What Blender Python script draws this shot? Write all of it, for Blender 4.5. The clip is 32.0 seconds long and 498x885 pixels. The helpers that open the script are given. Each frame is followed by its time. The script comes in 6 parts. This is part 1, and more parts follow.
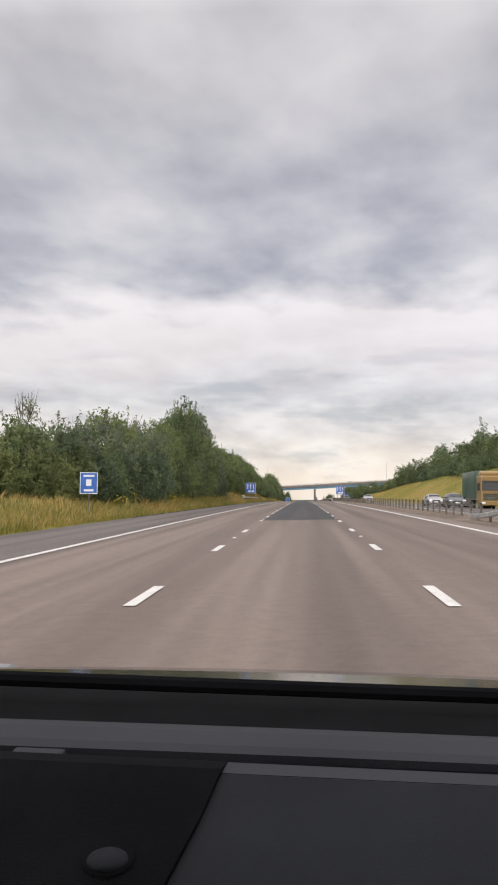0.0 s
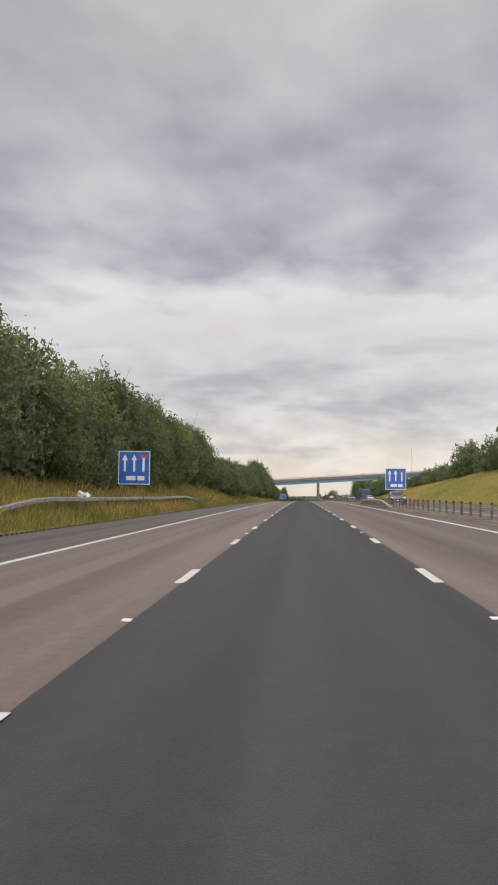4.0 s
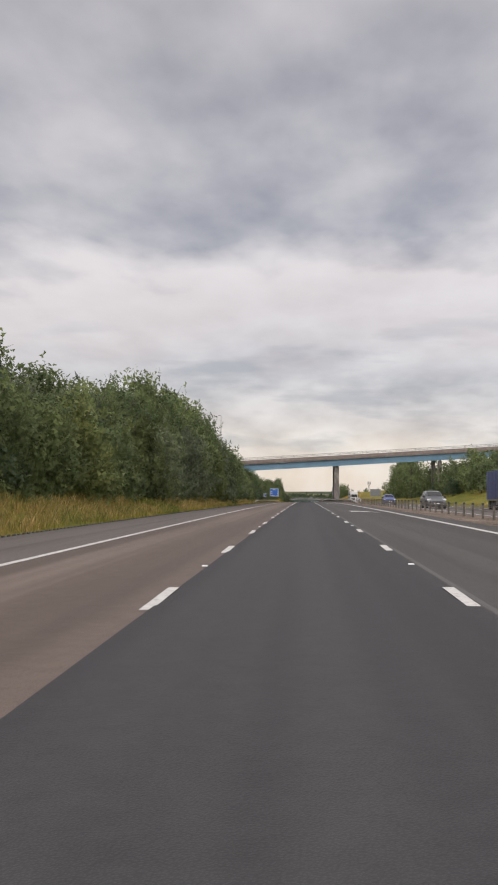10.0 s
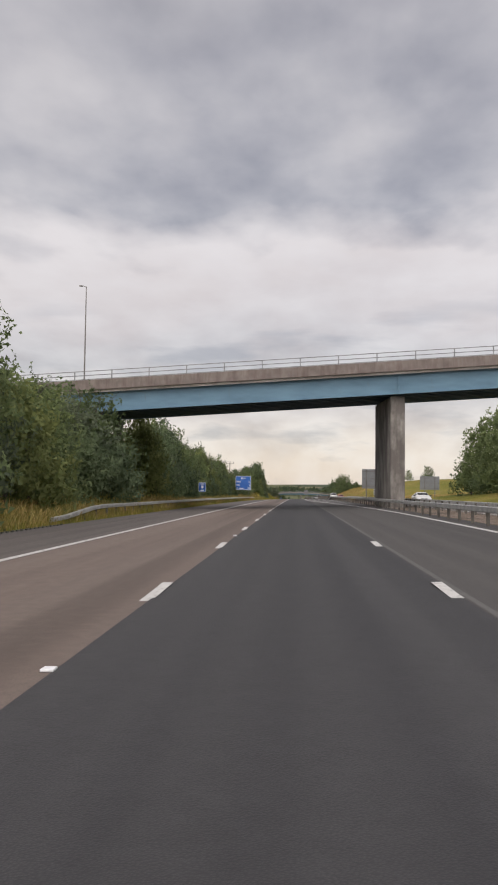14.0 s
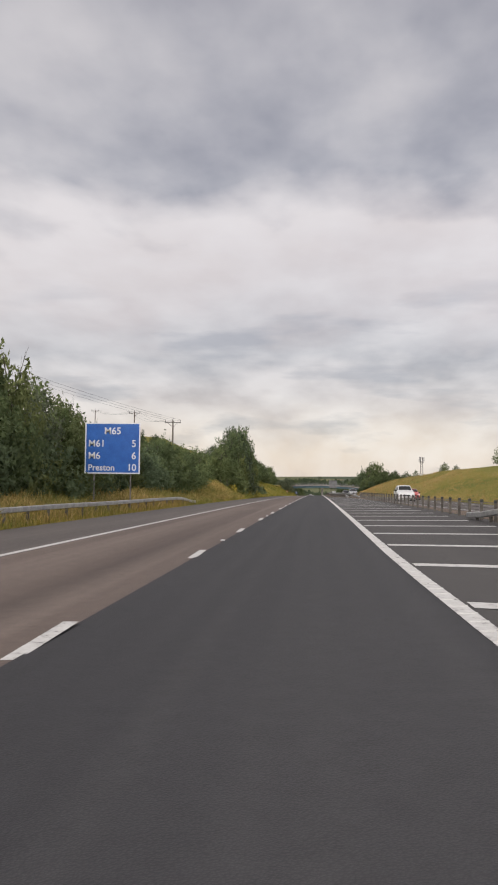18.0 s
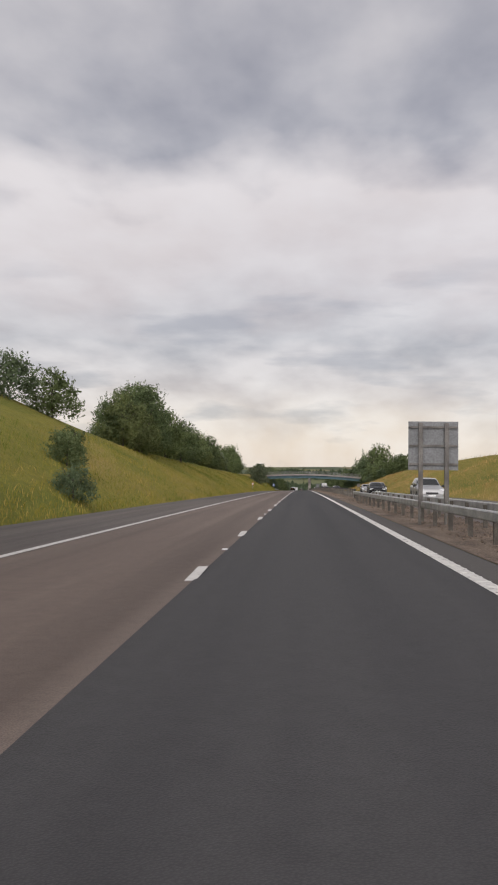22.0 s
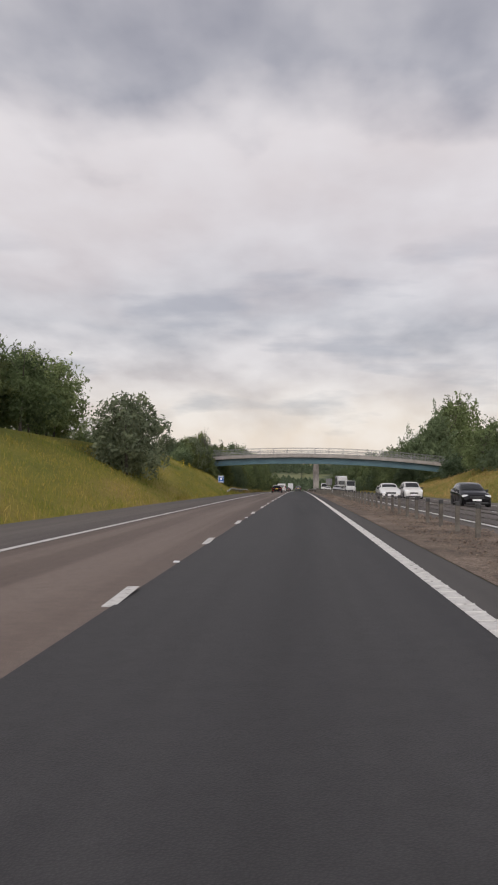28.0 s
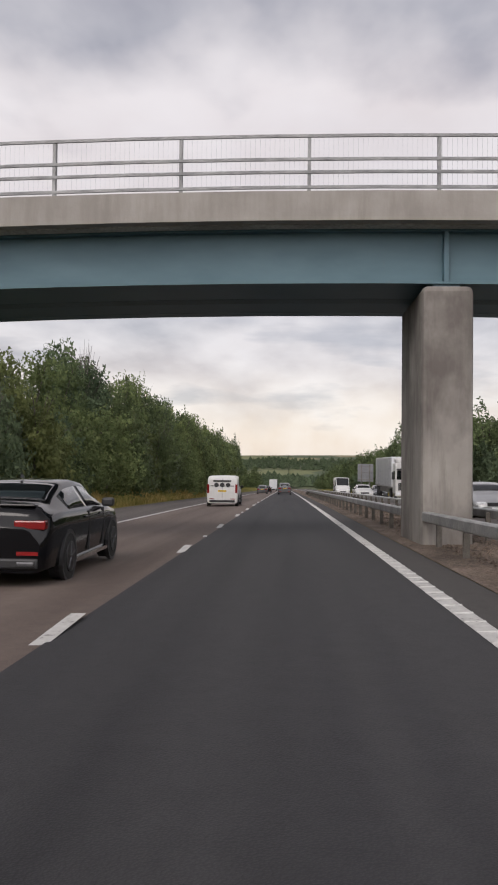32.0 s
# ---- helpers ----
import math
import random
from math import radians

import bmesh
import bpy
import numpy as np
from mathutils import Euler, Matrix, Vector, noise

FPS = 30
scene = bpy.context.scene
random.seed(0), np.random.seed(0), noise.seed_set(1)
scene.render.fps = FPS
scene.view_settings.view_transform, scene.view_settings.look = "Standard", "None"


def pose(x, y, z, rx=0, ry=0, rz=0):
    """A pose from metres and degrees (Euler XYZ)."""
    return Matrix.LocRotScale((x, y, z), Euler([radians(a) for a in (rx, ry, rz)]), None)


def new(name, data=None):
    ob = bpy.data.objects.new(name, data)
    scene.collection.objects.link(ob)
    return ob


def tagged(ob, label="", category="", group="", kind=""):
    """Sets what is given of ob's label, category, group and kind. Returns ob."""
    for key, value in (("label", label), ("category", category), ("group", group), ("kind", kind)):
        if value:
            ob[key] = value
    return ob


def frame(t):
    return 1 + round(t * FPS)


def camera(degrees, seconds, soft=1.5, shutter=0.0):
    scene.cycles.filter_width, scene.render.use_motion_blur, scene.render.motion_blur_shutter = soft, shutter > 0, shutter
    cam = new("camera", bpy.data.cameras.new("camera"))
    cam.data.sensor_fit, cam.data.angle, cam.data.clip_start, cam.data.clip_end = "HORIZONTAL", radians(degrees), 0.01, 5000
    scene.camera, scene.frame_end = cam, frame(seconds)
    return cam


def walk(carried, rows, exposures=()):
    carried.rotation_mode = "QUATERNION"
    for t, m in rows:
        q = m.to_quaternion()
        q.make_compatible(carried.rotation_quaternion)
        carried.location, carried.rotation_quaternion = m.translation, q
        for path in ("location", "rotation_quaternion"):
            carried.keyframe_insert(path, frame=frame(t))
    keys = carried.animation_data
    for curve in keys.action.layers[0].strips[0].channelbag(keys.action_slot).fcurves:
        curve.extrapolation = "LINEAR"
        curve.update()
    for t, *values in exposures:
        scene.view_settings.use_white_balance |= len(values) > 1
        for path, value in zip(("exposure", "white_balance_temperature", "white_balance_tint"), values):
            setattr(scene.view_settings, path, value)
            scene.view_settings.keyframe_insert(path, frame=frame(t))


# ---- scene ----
# ================= camera and its way =================
cam = camera(33.83, 32.0, soft=2.0)

GRADE, BEND = 0.016, 3.6e-5      # the road climbs, rounds a crest and falls


def zr(y):
    """Height of the carriageway's crown along the road."""
    def arc(v):
        return GRADE * v - BEND * v * v / 2
    if y < -300:
        return arc(-300) + (GRADE + 300 * BEND) * (y + 300)
    if y <= 1150:
        return arc(y)
    s, d = GRADE - 1150 * BEND, y - 1150
    if d <= 500:
        return arc(1150) + s * d
    e = min(d - 500, 600)
    return arc(1150) + s * 500 + s * e - s * e * e / 1200


def grade(y):
    return (zr(y + 1) - zr(y - 1)) / 2


# seconds, metres right of the dashed lane line, metres along the road, tilt to the road, heading
DRIVE = (
    (0, 1.98, 0.00, 3.51, 3.75), (1, 1.89, 32.45, 3.25, 3.65), (2, 1.89, 63.60, 3.12, 3.00),
    (3, 1.75, 93.18, 3.53, 3.33), (6, 1.79, 186.54, 3.35, 3.94), (7, 1.82, 217.75, 3.41, 3.87),
    (8, 1.77, 249.72, 3.41, 3.25), (9, 1.83, 283.94, 3.45, 3.52), (10, 1.77, 315.20, 3.56, 3.87),
    (11, 1.62, 349.17, 3.37, 3.79), (12, 1.57, 382.59, 3.17, 3.94), (13, 1.75, 415.52, 3.31, 4.30),
    (14, 1.77, 449.99, 3.37, 3.30), (15, 2.32, 482.19, 3.17, 3.79), (18, 2.31, 579.73, 3.10, 4.76),
    (19, 2.35, 612.34, 2.98, 5.53), (20, 2.02, 644.92, 2.93, 5.47), (21, 1.65, 678.04, 2.88, 4.84),
    (22, 1.44, 710.16, 2.76, 3.61), (23, 1.59, 743.32, 2.64, 2.92), (24, 2.05, 776.44, 2.71, 3.35),
    (25, 2.09, 809.66, 2.80, 3.53), (28, 1.99, 910.47, 2.83, 3.47), (29, 2.01, 943.95, 2.88, 3.46),
    (30, 2.00, 978.23, 3.05, 3.39), (31, 1.89, 1013.08, 3.06, 2.95), (32, 1.98, 1047.51, 2.90, 2.54))
EYE = 1.265
walk(cam, [(t, pose(x, y, zr(y) + 0.025 * (x - 1.9) + EYE, 90 + p + math.degrees(math.atan(grade(y))), -0.63, h))
           for t, x, y, p, h in DRIVE],
     exposures=((0, 0.2, 6620, 14), (0.7, 0.0, 6620, 14), (20, 0.0, 6600, 14), (31, 0.0, 6530, 15), (32, 0.16, 6530, 15)))

# ================= sky and light =================
SUN_UP, SUN_ROUND = 42.0, 205.0
world = bpy.data.worlds.new("sky")
scene.world = world
world.use_nodes = True
wn = world.node_tree
wn.nodes.clear()
sky = wn.nodes.new("ShaderNodeTexSky")
sky.sky_type, sky.sun_disc = "NISHITA", False
sky.sun_elevation, sky.sun_rotation = radians(SUN_UP), radians(SUN_ROUND)
back = wn.nodes.new("ShaderNodeBackground")
back.inputs["Strength"].default_value = 0.12
wout = wn.nodes.new("ShaderNodeOutputWorld")
wn.links.new(sky.outputs[0], back.inputs[0])
wn.links.new(back.outputs[0], wout.inputs[0])
sun = new("sun", bpy.data.lights.new("sun", "SUN"))
sun.data.energy, sun.data.angle, sun.data.color = 4.0, radians(20), (1.0, 0.95, 0.88)
sun.rotation_euler = (radians(90 - SUN_UP), 0, radians(180 - SUN_ROUND))

# ================= materials =================


class Nodes:
    """Short hand for a node material."""

    def __init__(self, name, rough=0.7, metal=0.0, spec=0.5):
        self.m = bpy.data.materials.new(name)
        self.m.use_nodes = True
        self.t = self.m.node_tree
        self.b = self.t.nodes["Principled BSDF"]
        self.b.inputs["Roughness"].default_value = rough
        self.b.inputs["Metallic"].default_value = metal
        self.b.inputs["Specular IOR Level"].default_value = spec

    def n(self, kind, **values):
        node = self.t.nodes.new("ShaderNode" + kind)
        for key, v in values.items():
            node.inputs[key.replace("_", " ")].default_value = v
        return node

    def link(self, a, b):
        self.t.links.new(a, b)

    def where(self):
        return self.n("NewGeometry").outputs["Position"]

    def local(self):
        return self.n("TexCoord").outputs["Object"]

    def noise(self, at, scale, detail=3.0, rough=0.55, stretch=None):
        if stretch:
            m = self.n("Mapping")
            m.inputs["Scale"].default_value = stretch
            self.link(at, m.inputs["Vector"])
            at = m.outputs[0]
        x = self.n("TexNoise", Scale=scale, Detail=detail, Roughness=rough)
        self.link(at, x.inputs["Vector"])
        return x.outputs["Fac"]

    def ramp(self, fac, *stops):
        r = self.n("ValToRGB")
        e = r.color_ramp.elements
        while len(e) < len(stops):
            e.new(0.5)
        for el, (p, c) in zip(e, stops):
            el.position = p
            el.color = (*c, 1) if len(c) == 3 else c
        self.link(fac, r.inputs["Fac"])
        return r.outputs["Color"]

    def mix(self, fac, a, b, how="MIX"):
        x = self.t.nodes.new("ShaderNodeMix")
        x.data_type, x.blend_type = "RGBA", how
        for sock, v in ((x.inputs["Factor"], fac), (x.inputs["A"], a), (x.inputs["B"], b)):
            if hasattr(v, "is_linked"):
                self.link(v, sock)
            else:
                sock.default_value = v if not isinstance(v, tuple) else (*v, 1)
        return x.outputs["Result"]

    def colour(self, c):
        self.link(c, self.b.inputs["Base Color"])
        return self

    def bump(self, h, strength=0.3, dist=0.01):
        x = self.n("Bump", Strength=strength, Distance=dist)
        self.link(h, x.inputs["Height"])
        self.link(x.outputs[0], self.b.inputs["Normal"])
        return self


def speckled(name, lo, hi, scale, rough=0.7, metal=0.0, bump=0.2, dist=0.01, spec=0.5, fine=None, world_space=True):
    """Two tones in blotches, with a finer grain over them."""
    k = Nodes(name, rough, metal, spec)
    at = k.where() if world_space else k.local()
    c = k.ramp(k.noise(at, scale), (0.35, lo), (0.68, hi))
    g = k.noise(at, fine or scale * 18, 2.0)
    c = k.mix(0.35, c, k.ramp(g, (0.3, (0.25, 0.25, 0.25)), (0.7, (0.85, 0.85, 0.85))), "OVERLAY")
    k.colour(c).bump(g, bump, dist)
    return k.m


def asphalt(name, lo, hi, wear):
    k = Nodes(name, 0.82, 0, 0.35)
    at = k.where()
    c = k.ramp(k.noise(at, 0.35, 4, stretch=(1, 0.12, 1)), (0.3, lo), (0.7, hi))
    tracks = k.noise(at, 1.1, 2, stretch=(1, 0.006, 1))
    c = k.mix(k.ramp(tracks, (0.40, (0, 0, 0)), (0.60, (0.75, 0.75, 0.75))), c, wear)
    oil = k.noise(at, 0.62, 3, stretch=(1, 0.004, 1))
    c = k.mix(k.ramp(oil, (0.50, (0, 0, 0)), (0.64, (0.42, 0.42, 0.42))), c, tuple(v * 0.5 for v in lo))
    stones = k.n("TexVoronoi", Scale=75.0)
    k.link(at, stones.inputs["Vector"])
    grain = k.ramp(stones.outputs["Distance"], (0.1, (0.75, 0.72, 0.7)), (0.75, (0.28, 0.28, 0.28)))
    c = k.mix(0.4, c, grain, "OVERLAY")
    c = k.mix(0.25, c, k.ramp(k.noise(at, 6, 4), (0.3, (0.3, 0.3, 0.3)), (0.7, (0.7, 0.7, 0.7))), "OVERLAY")
    k.colour(c).bump(stones.outputs["Distance"], 0.5, 0.006)
    return k.m


ASPHALT_OLD = asphalt("old_reddish_asphalt", (0.088, 0.066, 0.056), (0.127, 0.098, 0.083), (0.160, 0.127, 0.109))
ASPHALT_NEW = asphalt("dark_new_asphalt", (0.025, 0.0247, 0.0272), (0.034, 0.0335, 0.0358), (0.044, 0.0432, 0.0448))
ASPHALT_EDGE = asphalt("grey_shoulder_asphalt", (0.070, 0.060, 0.056), (0.099, 0.086, 0.079), (0.112, 0.098, 0.090))
ASPHALT_MID = asphalt("grey_brown_asphalt", (0.044, 0.041, 0.040), (0.058, 0.054, 0.052), (0.068, 0.063, 0.060))
ASPHALT_SEAM = asphalt("sealed_joint", (0.07, 0.067, 0.065), (0.095, 0.092, 0.09), (0.11, 0.106, 0.102))
def gravel(name, stops):
    k = Nodes(name, 0.95, 0, 0.2)
    at = k.where()
    c = k.ramp(k.noise(at, 0.9, 5, 0.65, stretch=(1, 0.5, 1)), *stops)
    st = k.n("TexVoronoi", Scale=24.0)
    k.link(at, st.inputs["Vector"])
    c = k.mix(0.55, c, k.ramp(st.outputs["Color"], (0.15, (0.22, 0.22, 0.22)), (0.85, (0.82, 0.8, 0.78))), "OVERLAY")
    c = k.mix(0.4, c, k.ramp(k.noise(at, 55, 2), (0.3, (0.2, 0.2, 0.2)), (0.7, (0.8, 0.8, 0.8))), "OVERLAY")
    k.colour(c).bump(st.outputs["Distance"], 1.0, 0.05)
    return k.m


GRAVEL = gravel("brown_gravel", ((0.3, (0.085, 0.068, 0.055)), (0.5, (0.16, 0.125, 0.10)), (0.7, (0.235, 0.185, 0.15))))
CONCRETE = speckled("weathered_concrete", (0.27, 0.245, 0.215), (0.43, 0.40, 0.36), 0.7, 0.85, bump=0.3)
STEEL = speckled("galvanised_steel", (0.26, 0.26, 0.26), (0.42, 0.42, 0.41), 2.0, 0.5, 0.6)
RAIL_STEEL = speckled("weathered_parapet_steel", (0.15, 0.15, 0.15), (0.25, 0.25, 0.245), 2.0, 0.55, 0.5)
STEEL_DULL = speckled("dull_galvanised_steel", (0.10, 0.092, 0.084), (0.19, 0.178, 0.165), 2.0, 0.65, 0.3)
POST_STEEL = speckled("weathered_post_steel", (0.075, 0.066, 0.056), (0.15, 0.135, 0.115), 3.0, 0.7, 0.2)
KERB = speckled("kerb_concrete", (0.10, 0.09, 0.08), (0.17, 0.155, 0.14), 2.0, 0.9)
BLACK_CAP = speckled("black_plastic", (0.02, 0.02, 0.02), (0.035, 0.035, 0.035), 3, 0.5)
SIGN_BLUE = speckled("blue_sign_face", (0.016, 0.088, 0.32), (0.024, 0.112, 0.385), 2, 0.35, bump=0.02)
SIGN_WHITE = speckled("white_sign_film", (0.58, 0.59, 0.61), (0.66, 0.66, 0.66), 2, 0.35, bump=0.02)
SIGN_RED = speckled("red_sign_film", (0.5, 0.03, 0.03), (0.6, 0.05, 0.04), 2, 0.35, bump=0.02)
SIGN_BACK = speckled("grey_sign_back", (0.165, 0.17, 0.175), (0.20, 0.205, 0.21), 1.0, 0.6, 0.2, bump=0.05)
ORANGE = speckled("orange_plastic", (0.55, 0.13, 0.03), (0.65, 0.17, 0.04), 4, 0.5, bump=0.05)
POLE_WOOD = speckled("tarred_pole_wood", (0.06, 0.045, 0.035), (0.12, 0.095, 0.075), 2, 0.9, bump=0.4)
BARK = speckled("bark", (0.05, 0.042, 0.034), (0.115, 0.10, 0.085), 3, 0.95, bump=0.8, dist=0.02)


def paint_white():
    k = Nodes("worn_road_paint", 0.6)
    at = k.where()
    worn = k.ramp(k.noise(at, 9, 5, 0.7), (0.33, (0.15, 0.142, 0.137)), (0.42, (0.42, 0.41, 0.39)), (0.7, (0.53, 0.52, 0.50)))
    k.colour(worn).bump(k.noise(at, 60), 0.3, 0.004)
    return k.m


PAINT = paint_white()


def steel_blue(name, lo, hi):
    k = Nodes(name, 0.5)
    at = k.where()
    c = k.ramp(k.noise(at, 0.5, 5, stretch=(1, 1, 3)), (0.3, lo), (0.7, hi))
    c = k.mix(k.ramp(k.noise(at, 1.6, 5, 0.7, stretch=(1, 1, 0.25)), (0.62, (0, 0, 0)), (0.8, (0.6, 0.6, 0.6))), c, (0.11, 0.10, 0.09))
    k.colour(c).bump(k.noise(at, 8), 0.1, 0.005)
    return k.m


BLUE_STEEL = steel_blue("faded_blue_steel_paint", (0.070, 0.145, 0.205), (0.108, 0.205, 0.275))
TEAL_STEEL = steel_blue("faded_teal_steel_paint", (0.046, 0.102, 0.125), (0.074, 0.140, 0.166))
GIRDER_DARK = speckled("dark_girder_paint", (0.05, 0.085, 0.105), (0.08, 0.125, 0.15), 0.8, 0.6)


def parapet_concrete(name, lo, hi, stain):
    """Edge beam with streaks that run down from the rails."""
    k = Nodes(name, 0.88)
    at = k.where()
    c = k.ramp(k.noise(at, 1.2, 5), (0.3, lo), (0.72, hi))
    streak = k.ramp(k.noise(at, 2.6, 6, 0.68, stretch=(1, 0.6, 0.16)), (0.44, (0, 0, 0)), (0.68, (0.75, 0.75, 0.75)))
    c = k.mix(streak, c, stain)
    k.colour(c).bump(k.noise(at, 14), 0.35, 0.01)
    return k.m


EDGE_BEAM_OLD = parapet_concrete("stained_edge_beam", (0.125, 0.102, 0.090), (0.215, 0.18, 0.16), (0.10, 0.07, 0.06))
EDGE_BEAM = parapet_concrete("pale_edge_beam", (0.235, 0.215, 0.195), (0.315, 0.292, 0.265), (0.205, 0.185, 0.165))
def pier_concrete():
    """Board-marked concrete with run-off streaks and blotches of road dirt."""
    k = Nodes("streaked_pier_concrete", 0.9)
    at = k.where()
    c = k.ramp(k.noise(at, 0.9, 5), (0.3, (0.20, 0.183, 0.165)), (0.72, (0.31, 0.287, 0.258)))
    c = k.mix(k.ramp(k.noise(at, 2.2, 6, 0.65, stretch=(1, 0.8, 0.14)), (0.46, (0, 0, 0)), (0.66, (0.8, 0.8, 0.8))), c, (0.125, 0.112, 0.10))
    c = k.mix(k.ramp(k.noise(at, 0.55, 5, 0.62, stretch=(1, 1, 0.6)), (0.42, (0, 0, 0)), (0.58, (0.78, 0.78, 0.78))), c, (0.088, 0.074, 0.066))
    k.colour(c).bump(k.noise(at, 14), 0.35, 0.01)
    return k.m


PIER_CONCRETE = pier_concrete()


def leaves(name, dark, mid, light):
    k = Nodes(name, 0.75, 0, 0.12)
    info = k.n("ObjectInfo").outputs["Random"]
    isle = k.n("NewGeometry").outputs["Random Per Island"]
    dark, light = (tuple(.6 * a + .4 * b for a, b in zip(v, mid)) for v in (dark, light))
    c = k.ramp(isle, (0.0, dark), (0.55, mid), (1.0, light))
    c = k.mix(k.ramp(info, (0.0, (0, 0, 0)), (1.0, (0.55, 0.55, 0.55))), c, k.mix(0.5, c, (0.075, 0.085, 0.03)))
    big = k.ramp(k.noise(k.where(), 0.45, 3), (0.36, (0.68, 0.69, 0.67)), (0.5, (1.02, 1.02, 1.0)), (0.64, (1.32, 1.28, 1.2)))
    c = k.mix(1.0, c, big, "MULTIPLY")
    turn = k.t.nodes.new("ShaderNodeMath")          # another draw from the same lot, for light and dark plants
    turn.operation = "PINGPONG"
    k.link(info, turn.inputs[0])
    turn.inputs[1].default_value = 0.137
    c = k.mix(1.0, c, k.ramp(turn.outputs[0], (0.0, (0.66, 0.70, 0.70)), (0.07, (1.0, 1.0, 1.0)), (0.137, (1.22, 1.2, 1.08))), "MULTIPLY")
    k.colour(c)
    k.b.inputs["Transmission Weight"].default_value = 0.0
    trans = k.n("BsdfTranslucent")
    k.link(c, trans.inputs["Color"])
    both = k.n("MixShader", Fac=0.45)
    k.link(k.b.outputs[0], both.inputs[1])
    k.link(trans.outputs[0], both.inputs[2])
    k.link(both.outputs[0], k.t.nodes["Material Output"].inputs["Surface"])
    return k.m


LEAF_GREEN = leaves("hawthorn_leaves", (0.098, 0.130, 0.062), (0.138, 0.178, 0.084), (0.192, 0.226, 0.112))
LEAF_OLIVE = leaves("hazel_leaves", (0.118, 0.140, 0.060), (0.155, 0.180, 0.076), (0.200, 0.220, 0.098))
LEAF_DARK = leaves("ash_leaves", (0.088, 0.122, 0.075), (0.122, 0.164, 0.098), (0.165, 0.205, 0.125))
LEAF_GREY = leaves("willow_leaves", (0.112, 0.136, 0.094), (0.150, 0.178, 0.122), (0.205, 0.230, 0.160))


def grass_ground():
    """Mown-yellow to green banks in drifts."""
    k = Nodes("rough_bank_grass", 0.95, 0, 0.15)
    at = k.where()
    c = k.ramp(k.noise(at, 0.09, 5, 0.6, stretch=(1, 0.4, 1)), (0.34, (0.10, 0.112, 0.02)), (0.5, (0.165, 0.15, 0.03)), (0.66, (0.24, 0.178, 0.058)))
    c = k.mix(0.45, c, k.ramp(k.noise(at, 2.2, 4, 0.7), (0.3, (0.28, 0.28, 0.28)), (0.72, (0.75, 0.75, 0.75))), "OVERLAY")
    c = k.mix(0.4, c, k.ramp(k.noise(at, 14, 3, 0.7), (0.3, (0.2, 0.2, 0.2)), (0.72, (0.8, 0.8, 0.8))), "OVERLAY")
    k.colour(c).bump(k.noise(at, 7, 4), 1.0, 0.15)
    return k.m


def far_land():
    """Fields and woods far off, with the haze of distance put into their pale tones."""
    k = Nodes("far_fields_and_woods", 0.95, 0, 0.1)
    at = k.where()
    v = k.n("TexVoronoi", Scale=0.0045)
    k.link(at, v.inputs["Vector"])
    c = k.ramp(v.outputs["Color"], (0.2, (0.17, 0.19, 0.10)), (0.5, (0.22, 0.22, 0.12)), (0.75, (0.25, 0.22, 0.14)))
    w = k.ramp(k.noise(at, 0.006, 5, 0.6), (0.46, (0, 0, 0)), (0.52, (1, 1, 1)))
    c = k.mix(w, c, (0.10, 0.125, 0.08))
    k.colour(c)
    return k.m


GRASS = grass_ground()
LAND = far_land()


def blades(name, stops):
    k = Nodes(name, 0.8, 0, 0.2)
    c = k.ramp(k.n("NewGeometry").outputs["Random Per Island"], *stops)
    drift = k.ramp(k.noise(k.where(), 0.22, 5, 0.65, stretch=(1, 0.45, 1)), (0.34, (0.55, 0.72, 0.42)), (0.47, (0.95, 0.95, 0.76)), (0.6, (1.25, 1.1, 0.98)))
    c = k.mix(1.0, c, drift, "MULTIPLY")
    k.colour(c)
    return k.m


STRAW = blades("tall_dry_grass", ((0.0, (0.12, 0.125, 0.04)), (0.35, (0.21, 0.175, 0.062)), (0.75, (0.29, 0.225, 0.09)), (1.0, (0.40, 0.32, 0.16))))
GREENBLADE = blades("green_verge_grass", ((0.0, (0.12, 0.14, 0.024)), (0.5, (0.185, 0.182, 0.034)), (0.8, (0.26, 0.222, 0.058)), (1.0, (0.36, 0.29, 0.11))))
GOLD = blades("dry_golden_grass", ((0.0, (0.23, 0.165, 0.065)), (0.5, (0.31, 0.22, 0.095)), (1.0, (0.40, 0.30, 0.16))))
YELLOW_FLOWER = speckled("ragwort_flowers", (0.5, 0.36, 0.02), (0.65, 0.48, 0.04), 6, 0.8)
WHITE_FLOWER = speckled("cow_parsley_flowers", (0.6, 0.6, 0.55), (0.75, 0.75, 0.7), 6, 0.8)


